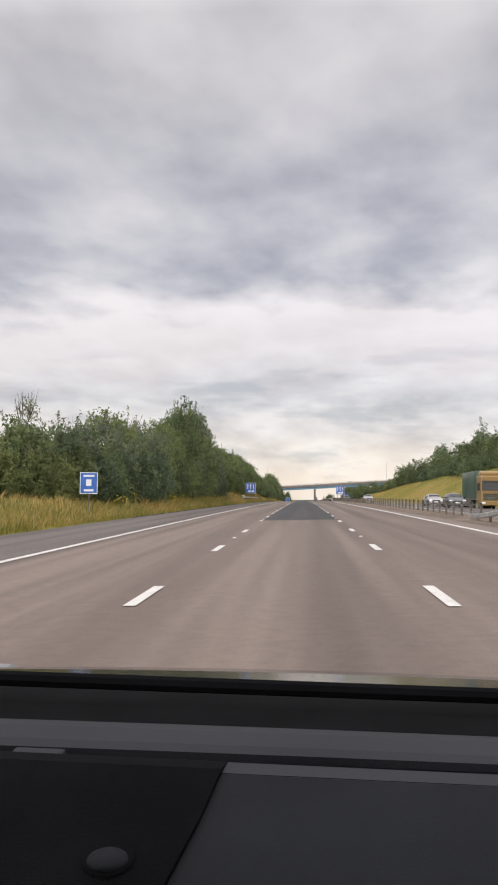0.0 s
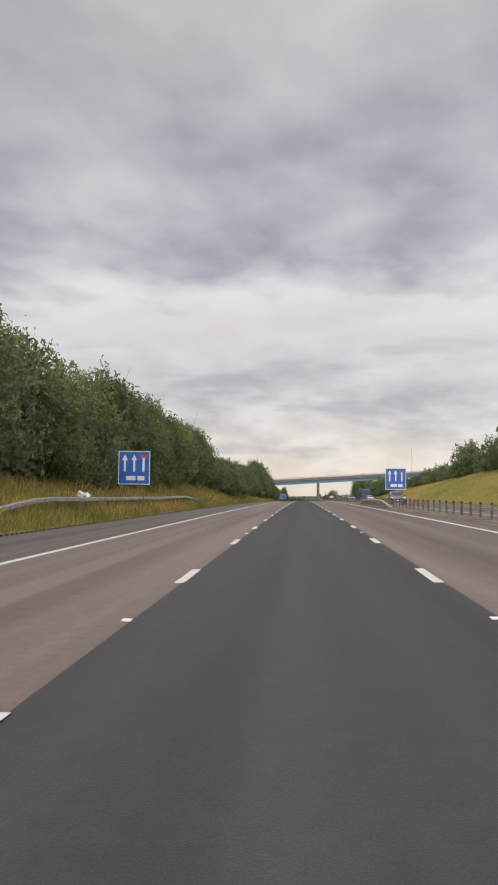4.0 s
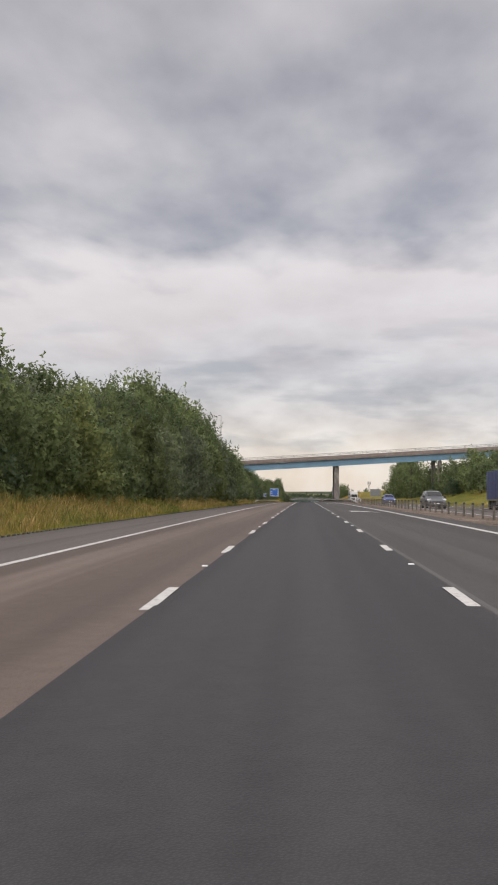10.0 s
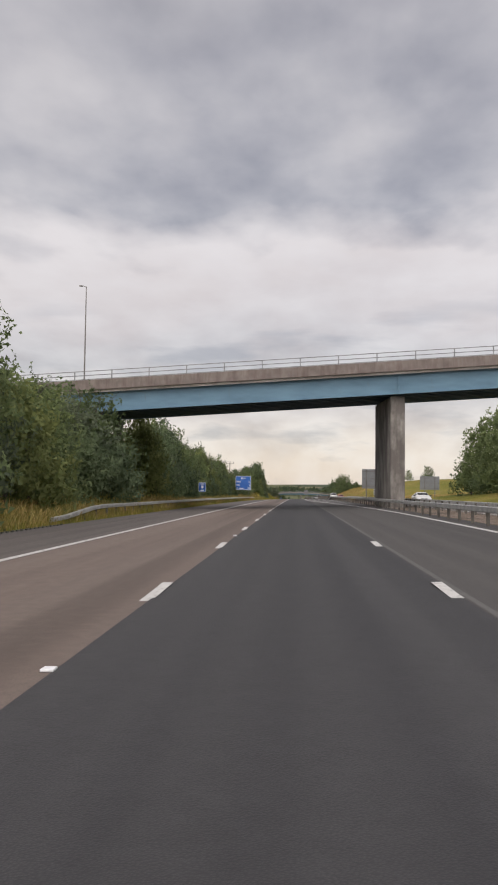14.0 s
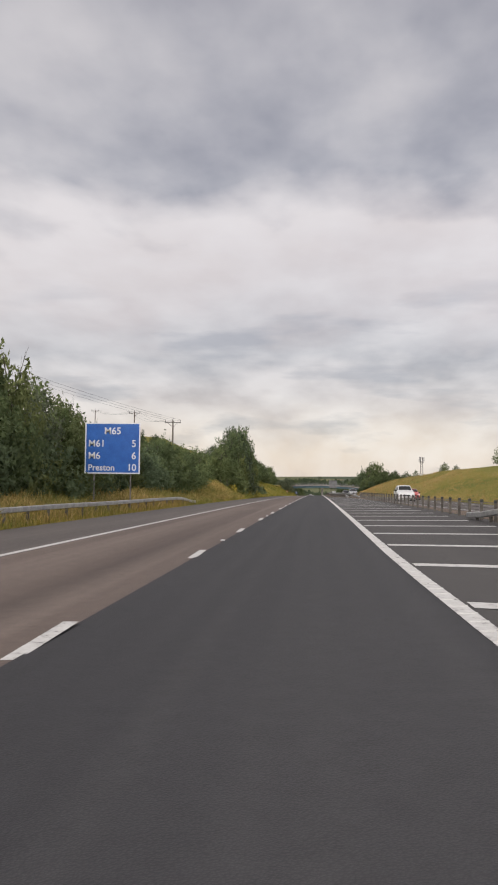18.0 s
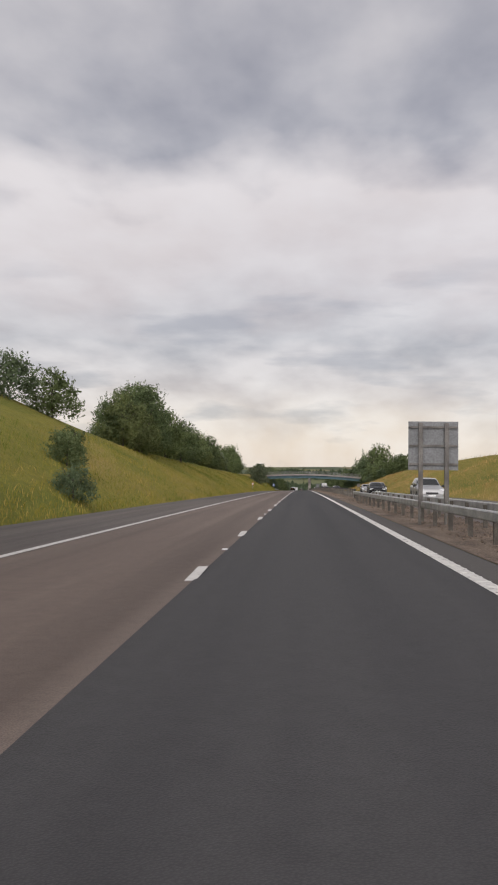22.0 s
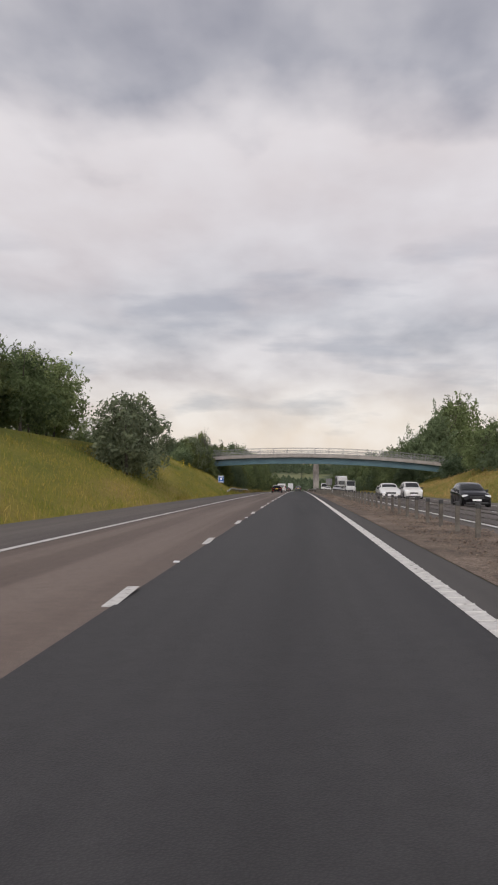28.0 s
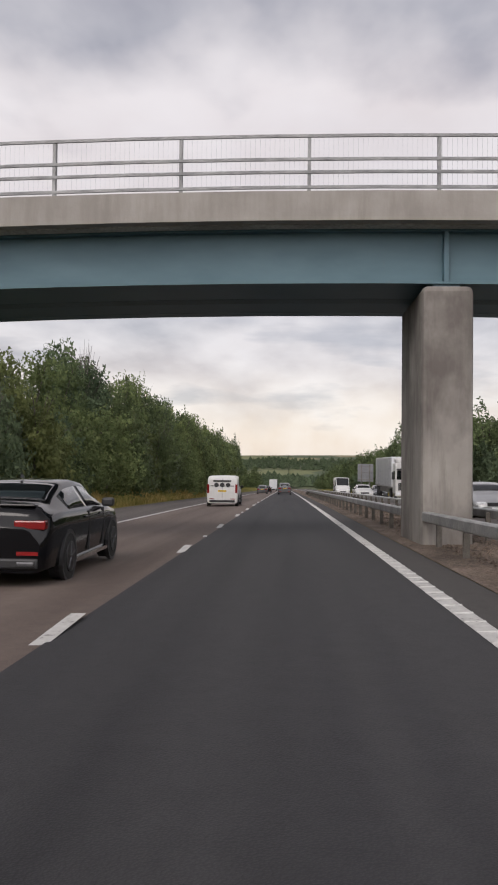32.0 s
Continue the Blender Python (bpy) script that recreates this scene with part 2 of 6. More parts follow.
def cloud_cover():
    """A broken overcast: a layer that glows with the daylight it passes on, and lets some of sun and sky through."""
    k = Nodes("overcast_cloud")
    m = k.m
    k.t.nodes.remove(k.b)
    at = k.local()
    sep = k.n("SeparateXYZ")
    k.link(at, sep.inputs[0])

    def math_(op, a, b):
        x = k.t.nodes.new("ShaderNodeMath")
        x.operation = op
        for s, v in zip(x.inputs, (a, b)):
            if hasattr(v, "is_linked"):
                k.link(v, s)
            else:
                s.default_value = v
        return x.outputs[0]

    big = k.noise(at, 0.0009, 4, 0.55, stretch=(1, 0.8, 0))
    mid = k.noise(at, 0.0031, 5, 0.46, stretch=(1, 0.66, 0))
    # bands of cloud across the way, bent by the larger forms
    y = math_("ADD", sep.outputs[1], math_("MULTIPLY", math_("SUBTRACT", big, 0.5), 1300.0))
    y = math_("ADD", y, math_("MULTIPLY", math_("SUBTRACT", mid, 0.5), 900.0))
    u = math_("DIVIDE", math_("ADD", y, 500.0), 5000.0)
    tone = k.ramp(u, *CLOUD_BANDS)
    fluff = k.ramp(mid, (0.36, (0.32, 0.326, 0.34)), (0.5, (0.5, 0.5, 0.5)), (0.64, (0.69, 0.675, 0.655)))
    tone = k.mix(0.8, tone, fluff, "OVERLAY")
    fine = k.ramp(k.noise(at, 0.0085, 5, 0.5, stretch=(1, 0.62, 0)), (0.3, (0.44, 0.442, 0.45)), (0.7, (0.56, 0.557, 0.552)))
    tone = k.mix(0.9, tone, fine, "OVERLAY")
    wisps = k.ramp(k.noise(at, 0.0024, 5, 0.5, stretch=(0.7, 1.0, 0)), (0.54, (0, 0, 0)), (0.66, (0.55, 0.55, 0.55)))
    tone = k.mix(k.mix(1.0, wisps, k.ramp(u, (0.5, (0, 0, 0)), (0.62, (1, 1, 1))), "MULTIPLY"), tone, (0.36, 0.36, 0.385))
    # glow added out of view, overhead and on the sun's side, brightens the land
    r = math_("DIVIDE", math_("ADD", sep.outputs[1], 1400.0), 2000.0)
    em = k.n("Emission")
    k.link(tone, em.inputs["Color"])
    k.link(k.ramp(r, (0.0, (UNSEEN_GLOW,) * 3), (0.72, (UNSEEN_GLOW * .9,) * 3), (0.985, (1.0,) * 3)), em.inputs["Strength"])
    tr = k.n("BsdfTransparent")
    both = k.n("MixShader", Fac=0.8)
    k.link(tr.outputs[0], both.inputs[1])
    k.link(em.outputs[0], both.inputs[2])
    k.link(both.outputs[0], k.t.nodes["Material Output"].inputs["Surface"])
    m.cycles.emission_sampling = "NONE"
    return m


UNSEEN_GLOW = 3.6
CLOUD_BANDS = ((0.0, (0.64, 0.63, 0.62)), (0.22, (0.62, 0.61, 0.60)), (0.30, (0.52, 0.515, 0.525)), (0.43, (0.50, 0.497, 0.507)),
               (0.49, (0.83, 0.785, 0.75)), (0.58, (0.75, 0.705, 0.675)), (0.68, (0.58, 0.565, 0.555)), (0.80, (0.70, 0.65, 0.615)), (0.92, (0.86, 0.78, 0.69)))
CLOUD = cloud_cover()

# ================= building helpers =================


def part(name, bm, material, parent=None, label=""):
    me = bpy.data.meshes.new(name)
    if isinstance(bm, tuple):
        me.from_pydata(*bm)
    else:
        bm.to_mesh(me)
        bm.free()
    if material:
        me.materials.append(material)
    ob = new(name, me)
    ob.parent = parent
    return tagged(ob, label) if label else ob


def again(ob, x, y, z, parent, turn=0.0):
    """One more object on the same mesh."""
    o = new(ob.name.split(".")[0], ob.data)
    o.parent = parent
    o.location, o.rotation_euler = (x, y, z), (0, 0, turn)
    return o


def empty(name, x, y, z, label="", category="", group="", kind="", turn=0.0):
    ob = new(name)
    ob.empty_display_size = 0.3
    ob.location, ob.rotation_euler = (x, y, z), (0, 0, turn)
    return tagged(ob, label, category, group, kind)


def box(bm, x0, x1, y0, y1, z0, z1, bevel=0.0):
    r = bmesh.ops.create_cube(bm, size=1.0, matrix=Matrix.Translation(((x0 + x1) / 2, (y0 + y1) / 2, (z0 + z1) / 2)) @ Matrix.Diagonal((x1 - x0, y1 - y0, z1 - z0, 1)))
    if bevel:
        es = list({e for v in r["verts"] for e in v.link_edges})
        bmesh.ops.bevel(bm, geom=es, offset=bevel, segments=2, affect="EDGES", profile=0.5)
    return bm


def boxed(*a, bevel=0.0):
    return box(bmesh.new(), *a, bevel=bevel)


def rod(bm, a, b, r0, r1=None, sides=8):
    a, b = Vector(a), Vector(b)
    d = b - a
    m = Matrix.Translation((a + b) / 2) @ d.to_track_quat("Z", "Y").to_matrix().to_4x4()
    bmesh.ops.create_cone(bm, cap_ends=True, segments=sides, radius1=r0, radius2=r0 if r1 is None else r1, depth=d.length, matrix=m)
    return bm


def rodded(*a, **k):
    return rod(bmesh.new(), *a, **k)


def smooth01(a, b, v):
    t = min(1.0, max(0.0, (v - a) / (b - a)))
    return t * t * (3 - 2 * t)


def table(rows, y):
    """Rows of a plan between which the shape changes evenly along the road."""
    if y <= rows[0][0]:
        return rows[0][1:]
    for p, q in zip(rows, rows[1:]):
        if y <= q[0]:
            t = smooth01(p[0], q[0], y)
            return [u + (v - u) * t for u, v in zip(p[1:], q[1:])]
    return rows[-1][1:]


# ================= the plan =================
LEFT_EDGE = -8.1


def far_line(y):          # inner edge line of the other carriageway
    return 12.4 - 4.95 * smooth01(560, 720, y)


def far_foot(y):          # foot of the bank beyond it
    return 26.5 - 8.3 * smooth01(470, 700, y)


def own_right(y):         # right edge of the asphalt
    return 8.7 - 4.32 * smooth01(688, 722, y)


def edge_line(y):         # the solid line that closes off the third lane
    return 7.6 - 3.905 * smooth01(490, 598, y)


def barrier_at(y):
    if y < 440:
        return 10.5
    if y < 480:
        return 10.5 - 2.1 * smooth01(440, 480, y)
    if y < 690:
        return 8.4 - 0.2 * smooth01(600, 690, y)
    if y < 780:
        return 8.2 - 3.1 * smooth01(692, 716, y) + 0.9 * smooth01(764, 782, y)
    return 6.0 - 1.1 * smooth01(1004, 1022, y)


def cross(x, y):
    """Height of the paved parts over the crown: each carriageway falls to its outer side."""
    f = far_line(y) - 0.7
    if x <= 8.7:
        return 0.025 * (x - 1.9)
    if x <= f:
        return 0.17
    return 0.17 - 0.02 * (x - f)


BANK_L = ((-150, .6, 1.2, 2, 3, 5), (60, .8, 1.5, 2.5, 3.5, 5), (115, 1.1, 2.0, 3.5, 4.5, 6), (140, 1.7, 3.0, 4, 5, 6), (185, 1.5, 2.7, 4, 5, 6), (228, 2.2, 3.6, 4.5, 5.2, 6), (262, 1.5, 2.8, 4.2, 5.2, 7), (294, 2.0, 3.4, 4.6, 5.5, 7), (330, 1.3, 2.9, 4.7, 6, 7),
          (400, .8, 2.5, 5, 7, 8), (480, .6, 3, 7, 8, 8), (520, .5, 4.5, 8, 8.5, 8), (560, .4, 2.5, 5, 6, 8), (620, .5, 1.5, 3, 5, 10),
          (660, 1.0, 2.5, 5, 8, 14), (700, 1.8, 4.5, 8.5, 13, 16), (740, 2.2, 5.7, 11, 13, 13), (778, 2.2, 5.6, 10.5, 12.5, 12), (806, 2.0, 5.0, 8, 9, 9), (840, 2.0, 4.8, 6.5, 7, 8), (960, 2.0, 4.8, 6.5, 7, 7),
          (985, 2.1, 5.0, 6.6, 7, 7), (1008, 2.4, 5.3, 6.2, 6.4, 6), (1022, 2.8, 5.9, 6.6, 6.6, 6), (1036, 2.8, 5.6, 6.0, 6.2, 6), (1062, 1, 3.5, 5.5, 6, 6), (1120, .8, 1.5, 2.5, 4, 6), (1300, .6, 1.2, 2, 3, 5))
BANK_R = ((-150, 3, 7, 13, 15), (100, 3, 7.5, 13, 15), (200, 3, 7, 12, 13), (300, 3.0, 6.8, 10.5, 12), (400, 2.3, 5.4, 9, 9), (510, 1.5, 5, 8.5, 9), (560, 1, 2, 3, 4),
          (640, .6, 1.5, 3, 6), (700, 1.4, 3.4, 6, 9), (760, 2.7, 6.0, 8, 9), (900, 2.8, 6.5, 8.5, 9), (950, 2.7, 6.0, 8, 9), (1030, 2.2, 5.5, 8, 9), (1060, 1.6, 4, 6.5, 8), (1150, 1, 2.5, 4, 8), (1400, .5, 1, 2, 5))


def lerp(knots, v):
    for (a, p), (b, q) in zip(knots, knots[1:]):
        if v <= b:
            return p + (q - p) * (v - a) / (b - a)
    return knots[-1][1]


def ground_z(x, y):
    base = zr(y)
    hill = 42 * math.exp(-((y - 3000) / 500) ** 2) * (1 + 0.25 * math.sin(x * 0.0021 + 1.0)) if y > 1500 else 0.0
    if x < LEFT_EDGE:
        a, b, c, d, e = table(BANK_L, y)
        u = LEFT_EDGE - x
        z = lerp(((0, -0.28), (4, a), (10, b), (20, c), (40, d), (150, e), (3000, e + 4)), u)
        z += min(1.0, u / 6) * (0.25 * noise.noise((x * 0.11, y * 0.11, 0)) + 0.6 * min(1, u / 30) * noise.noise((x * 0.03, y * 0.03, 5)))
    elif x > far_foot(y):
        a, b, c, d = table(BANK_R, y)
        u = x - far_foot(y)
        z = lerp(((0, -0.12), (6, a), (14, b), (30, c), (150, d), (3000, d + 4)), u)
        z += min(1.0, u / 6) * (0.25 * noise.noise((x * 0.11, y * 0.11, 0)) + 0.6 * min(1, u / 30) * noise.noise((x * 0.03, y * 0.03, 5)))
    else:
        z = cross(x, y) - (0.12 if x < own_right(y) or x > far_line(y) - 0.7 else 0.02)
    return base + z * (1 - smooth01(1420, 1900, y)) + hill


def on_road(x, y):
    return zr(y) + cross(x, y)


def span(a, b, step):
    n = max(1, int(round((b - a) / step)))
    return [a + (b - a) * i / n for i in range(n + 1)]


def strip(name, left, right, y0, y1, material, lift=0.0, step=8.0, parent=None, label="", cols=1):
    """A ribbon that lies on the road between two lines of the plan."""
    ys = span(y0, y1, step)
    fl = left if callable(left) else lambda y: left
    fr = right if callable(right) else lambda y: right
    v, f = [], []
    for y in ys:
        for i in range(cols + 1):
            x = fl(y) + (fr(y) - fl(y)) * i / cols
            v.append((x, y, on_road(x, y) + lift))
    w = cols + 1
    for j in range(len(ys) - 1):
        for i in range(cols):
            f.append((j * w + i, j * w + i + 1, (j + 1) * w + i + 1, (j + 1) * w + i))
    return part(name, (v, [], f), material, parent, label)


# ---- sky layer
def sky_layer():
    v, f, rings, seg = [], [], 40, 96
    for i in range(rings + 1):
        a = math.pi / 2 * i / rings
        r, z = 4400 * math.sin(a), 650 * math.cos(a) - 30
        for j in range(seg):
            t = 2 * math.pi * j / seg
            v.append((r * math.cos(t), r * math.sin(t), z))
    for i in range(rings):
        for j in range(seg):
            k = (j + 1) % seg
            f.append((i * seg + j, (i + 1) * seg + j, (i + 1) * seg + k, i * seg + k))
    ob = part("backdrop", (v, [], f), CLOUD)
    ob.location = (0, 400, 0)
    for p in ob.data.polygons:
        p.use_smooth = True
    tagged(ob, "broken grey overcast with a bright band", "sky", kind="structure")


sky_layer()


# ---- the land
def land():
    xs = sorted({-4200, -3000, -2000, -1300, -800, -500, -300, -220} | set(range(-160, -48, 14)) | {LEFT_EDGE - u for u in (0, 1, 2, 3, 4, 5.5, 7, 8.5, 10, 12, 14, 16, 18, 20, 24, 28, 32, 36)} | {-4, 0, 4, 8.7})
    us = [0, 1.5, 3, 4.5, 6, 8, 10, 12, 14, 17, 20, 23, 26, 30, 36, 45, 60, 80, 110, 150, 220, 320, 500, 800, 1300, 2000, 3000, 4200]
    ys = [-700, -400, -250] + span(-160, 1280, 7.0) + [1300 + 25 * i for i in range(16)] + [1750, 1850, 1950, 2050, 2200, 2350, 2500, 2650, 2800, 3000, 3200, 3500, 4000, 4400]
    v, f = [], []
    for y in ys:
        row = [(x, y) for x in xs] + [(far_line(y) - 0.7 + 0.001, y)] + [(far_foot(y) + u, y) for u in us]
        w = len(row)
        v += [(x, yy, ground_z(x, yy)) for x, yy in row]
    for j in range(len(ys) - 1):
        for i in range(w - 1):
            f.append((j * w + i, j * w + i + 1, (j + 1) * w + i + 1, (j + 1) * w + i))
    ob = part("ground", (v, [], f), GRASS)
    ob.data.materials.append(LAND)
    for p in ob.data.polygons:
        p.use_smooth = True
        c = p.center
        p.material_index = 1 if abs(c.x) > 160 or c.y > 1500 else 0
    tagged(ob, "yellow-green rough grass banks and far fields", "ground", kind="structure")


land()

# ---- carriageways
Y0, Y1 = -140.0, 1650.0
road = strip("road", LEFT_EDGE, 0.04, Y0, Y1, ASPHALT_OLD, cols=2)
tagged(road, "reddish brown worn motorway asphalt with white lines", "road", kind="structure")
for nm, l, r, a, b, m, lift in (
        ("hard_shoulder", LEFT_EDGE - 0.12, -3.85, Y0, Y1, ASPHALT_EDGE, 0.004),
        ("lane_surface", 0.04, 3.72, Y0, 40.0, ASPHALT_OLD, 0.0), ("lane_surface", 0.04, 3.72, 40.0, Y1, ASPHALT_NEW, 0.004),
        ("lane_surface", 3.72, own_right, Y0, 297, ASPHALT_OLD, 0.0), ("lane_surface", 3.72, own_right, 297, Y1, ASPHALT_MID, 0.004)):
    strip(nm, l, r, a, b, m, lift, parent=road, cols=2, step=6)
strip("joint", 3.74, 3.83, 297, 590, ASPHALT_SEAM, 0.008, parent=road)
road_far = strip("road", lambda y: far_line(y) - 0.7, lambda y: far_foot(y) + 0.1, Y0, Y1, ASPHALT_EDGE, 0.0, cols=4)
tagged(road_far, "pale grey oncoming carriageway with white lines", "road", kind="structure")
reserve = strip("central_reservation", own_right, lambda y: far_line(y) - 0.7, Y0, Y1, GRAVEL, 0.012, cols=4)
tagged(reserve, "brown gravel strip between the carriageways", "verge", kind="structure")

# ---- painted lines
lines = empty("road_marking", 0, 0, 0, "worn white painted lane lines and edge lines", "road marking", kind="structure")
strip("edge_line", -4.05, -3.85, Y0, Y1, PAINT, 0.010, parent=lines)
strip("edge_line", lambda y: edge_line(y) - 0.1, lambda y: edge_line(y) + 0.1, Y0, Y1, PAINT, 0.010, parent=lines, step=4)
strip("edge_line", lambda y: far_line(y) - 0.1, lambda y: far_line(y) + 0.1, Y0, Y1, PAINT, 0.010, parent=lines)
strip("edge_line", lambda y: far_foot(y) - 3.3, lambda y: far_foot(y) - 3.1, Y0, Y1, PAINT, 0.010, parent=lines)


def flat(name, pts, y, x, parent, lift=0.012):
    """A painted shape on the road, as plan points round (x, y)."""
    v = [(a, b, on_road(x + a, y + b) - on_road(x, y) + lift) for a, b in pts]
    ob = part(name, (v, [], [tuple(range(len(v)))]), PAINT, parent)
    ob.location = (x, y, on_road(x, y))
    return ob


dash = flat("lane_dash", ((-.075, -1), (.075, -1), (.075, 1), (-.075, 1)), 1.38 - 9, 0, lines)
for i in range(-14, 150):
    y = 1.38 + 9 * i
    if i != -1:
        if i == 4:                          # cut short by the new surface
            flat("lane_dash", ((-.075, -.5), (.075, -.5), (.075, .5), (-.075, .5)), 39.3, 0, lines)
        else:
            again(dash, 0, y, on_road(0, y), lines)
    if y < 472:
        again(dash, 3.65, y - 0.2, on_road(3.65, y - 0.2), lines)
    for lane in range(1, 3):
        x = far_line(y) + 3.65 * lane
        if x < far_foot(y) - 5 and 0 <= i < 140:
            again(dash, x, y + 3, on_road(x, y + 3), lines)
for y in (277, 375, 441):
    flat("arrow", ((0.85, -3.4), (1.0, -3.2), (0.25, 0.2), (0.75, 0.45), (-0.75, 3.4), (-0.75, -0.35), (-0.15, -0.05)), y, 5.9, lines)
for i in range(38):
    y = 538.1 + 4.588 * i
    x0 = edge_line(y) + 0.15
    x1 = own_right(y) - 0.9
    if x1 - x0 > 0.5:
        flat("hatch_bar", ((0, -0.2), (x1 - x0, -1.55), (x1 - x0, -1.1), (0, 0.25)), y, x0, lines)
ribs_v, ribs_f = [], []
for i in range(1040):
    y = 580 + 0.5 * i
    x = edge_line(y)
    b = len(ribs_v)
    for dx, dy, dz in ((-.1, -.03, .011), (.1, -.03, .011), (.1, .03, .011), (-.1, .03, .011), (-.1, -.015, .021), (.1, -.015, .021), (.1, .015, .021), (-.1, .015, .021)):
        ribs_v.append((x + dx, y + dy, on_road(x + dx, y) + dz))
    ribs_f += [(b + 4, b + 5, b + 6, b + 7), (b, b + 1, b + 5, b + 4), (b + 2, b + 3, b + 7, b + 6), (b + 1, b + 2, b + 6, b + 5), (b + 3, b, b + 4, b + 7)]
tagged(part("rib", (ribs_v, [], ribs_f), PAINT, lines, "raised ribs across the edge line"), kind="stuff")
stud = part("road_stud", boxed(-.05, .05, -.06, .06, 0, .022, bevel=.008), SIGN_WHITE, lines, "white reflective road stud")
for i in range(66):
    y = 1.38 + 4.5 + 18 * i
    for x in ((0, 3.65) if y < 470 else (0,)):
        again(stud, x, y, on_road(x, y), lines)
stud.location = (0, -3.12, on_road(0, -3.12))

# ================= bridges =================


def beam_bridge(name, label, y0, y1, xa, xb, soffit, depth, slab, piers, rails, rail_h, edge_mat, girders, bays, beam=0.02, tilt=0.0):
    """Steel girders, a concrete deck with edge beams, metal parapets and wall piers."""
    root = empty(name, 0, y0, zr(y0), label, "bridge")
    paint = BLUE_STEEL if name == "road_bridge" else TEAL_STEEL
    n = 24
    xs = span(xa, xb, (xb - xa) / n)

    def ribbon(nm, ya, yb, za, zb, m, lab=""):
        v, f = [], []
        for x in xs:
            s = soffit(x)
            v += [(x, ya, s + za + tilt * ya), (x, yb, s + za + tilt * yb), (x, yb, s + zb + tilt * yb), (x, ya, s + zb + tilt * ya)]
        for i in range(len(xs) - 1):
            a, b = 4 * i, 4 * i + 4
            for j in range(4):
                k = (j + 1) % 4
                f.append((a + j, a + k, b + k, b + j))
        f += [(3, 2, 1, 0), tuple(range(len(v) - 4, len(v)))]
        return part(nm, (v, [], f), m, root, lab)

    w = y1 - y0
    for i in range(girders):
        y = 0.75 + (w - 1.5) * i / (girders - 1)
        # inner girders take a darker tone than the two outer ones
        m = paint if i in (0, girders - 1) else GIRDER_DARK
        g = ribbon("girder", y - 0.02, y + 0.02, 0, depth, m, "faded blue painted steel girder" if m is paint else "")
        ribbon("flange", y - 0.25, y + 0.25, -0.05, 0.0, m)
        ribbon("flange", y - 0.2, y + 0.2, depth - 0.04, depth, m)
    if name == "foot_bridge":                    # the two outer girders are closed to a box
        ribbon("soffit_plate", 0.99, w - 0.99, -0.045, -0.02, paint, "blue painted steel underside")
    ribbon("deck", 0.25, w - 0.25, depth, depth + 0.28, CONCRETE)
    for a, b in ((0.0, 0.42), (w - 0.42, w)):
        ribbon("edge_beam", a, b, depth + beam, depth + slab, edge_mat, "stained concrete edge beam")
    top = depth + slab
    for side, y in ((0, 0.2), (1, w - 0.2)):
        k = int((xb - xa) / bays)
        p = None
        for i in range(k + 1):
            x = xa + (xb - xa) * i / k
            if p is None:
                p = part("parapet_post", boxed(-.035, .035, -.06, .06, 0, rail_h, bevel=.008), RAIL_STEEL, root)
                p.location = (x, y, soffit(x) + top + tilt * y)
            else:
                again(p, x, y, soffit(x) + top + tilt * y, root)
        for h in rails:
            ribbon("parapet_rail", y - 0.075, y - 0.03, top + h * rail_h - 0.03, top + h * rail_h + 0.03, RAIL_STEEL)
        if len(rails) > 3:                       # fine wire mesh behind the rails
            v, f = [], []
            for x in span(xa, xb, .10):
                z, q = soffit(x) + top + tilt * y, len(v)
                v += [(x - .0022, y, z + .1), (x + .0022, y, z + .1), (x + .0022, y, z + rail_h * .95), (x - .0022, y, z + rail_h * .95)]
                f.append((q, q + 1, q + 2, q + 3))
            part("mesh_infill", (v, [], f), STEEL, root, "fine wire mesh infill")
    for x, wide, ya, yb in piers:
        t = soffit(x) - 0.12
        bm = bmesh.new()
        box(bm, x, x + wide, ya, yb, -1.2, t, bevel=0.12)
        for w_ in bm.verts:
            if w_.co.z > 2:
                w_.co.z += tilt * w_.co.y
        part("pier", bm, PIER_CONCRETE, root, "tall streaked concrete wall pier")
        for y in span(ya + 0.4, yb - 0.4, (yb - ya - 0.8) / 3):
            part("stiffener", boxed(x + wide / 2 - .05, x + wide / 2 + .05, .56, .73, soffit(x), soffit(x) + depth - .05, bevel=.01), paint, root) if y < ya + .5 and ya < 2 else None
            part("bearing", boxed(x + .25, x + wide - .25, y - .2, y + .2, t + tilt * y, t + tilt * y + 0.09), GIRDER_DARK, root)
    return root


soffit_1 = lambda x: 8.16 + 0.0645 * x
beam_bridge("road_bridge", "blue steel girder road bridge on a concrete pier", 511.5, 526, 0.98 - 2.8 * 12, 0.98 + 2.8 * 22, soffit_1, 1.45, 0.97,
                       ((8.9, 1.1, 1.2, 13.4), (-14.8, 0.8, 1.2, 2.1), (-14.8, 0.8, 6.2, 7.1), (-14.8, 0.8, 11.2, 12.1), (33.5, 0.9, 1.2, 2.3), (33.5, 0.9, 11.2, 12.3)),
                       (0.08, 0.52, 0.98), 0.70, EDGE_BEAM_OLD, 8, 2.87, beam=0.2, tilt=0.045)
soffit_2 = lambda x: 5.48 - 0.0022 * (x - 3.6) ** 2
beam_bridge("foot_bridge", "slim blue steel girder bridge with pale parapets", 1063.9, 1068.6, 2.41 - 2.63 * 10, 2.41 + 2.63 * 13, soffit_2, 1.1, 0.62,
                       ((4.74, 1.05, 0.35, 3.4),), (0.1, 0.36, 0.58, 0.98), 1.2, EDGE_BEAM, 3, 2.62)

# ================= barriers =================


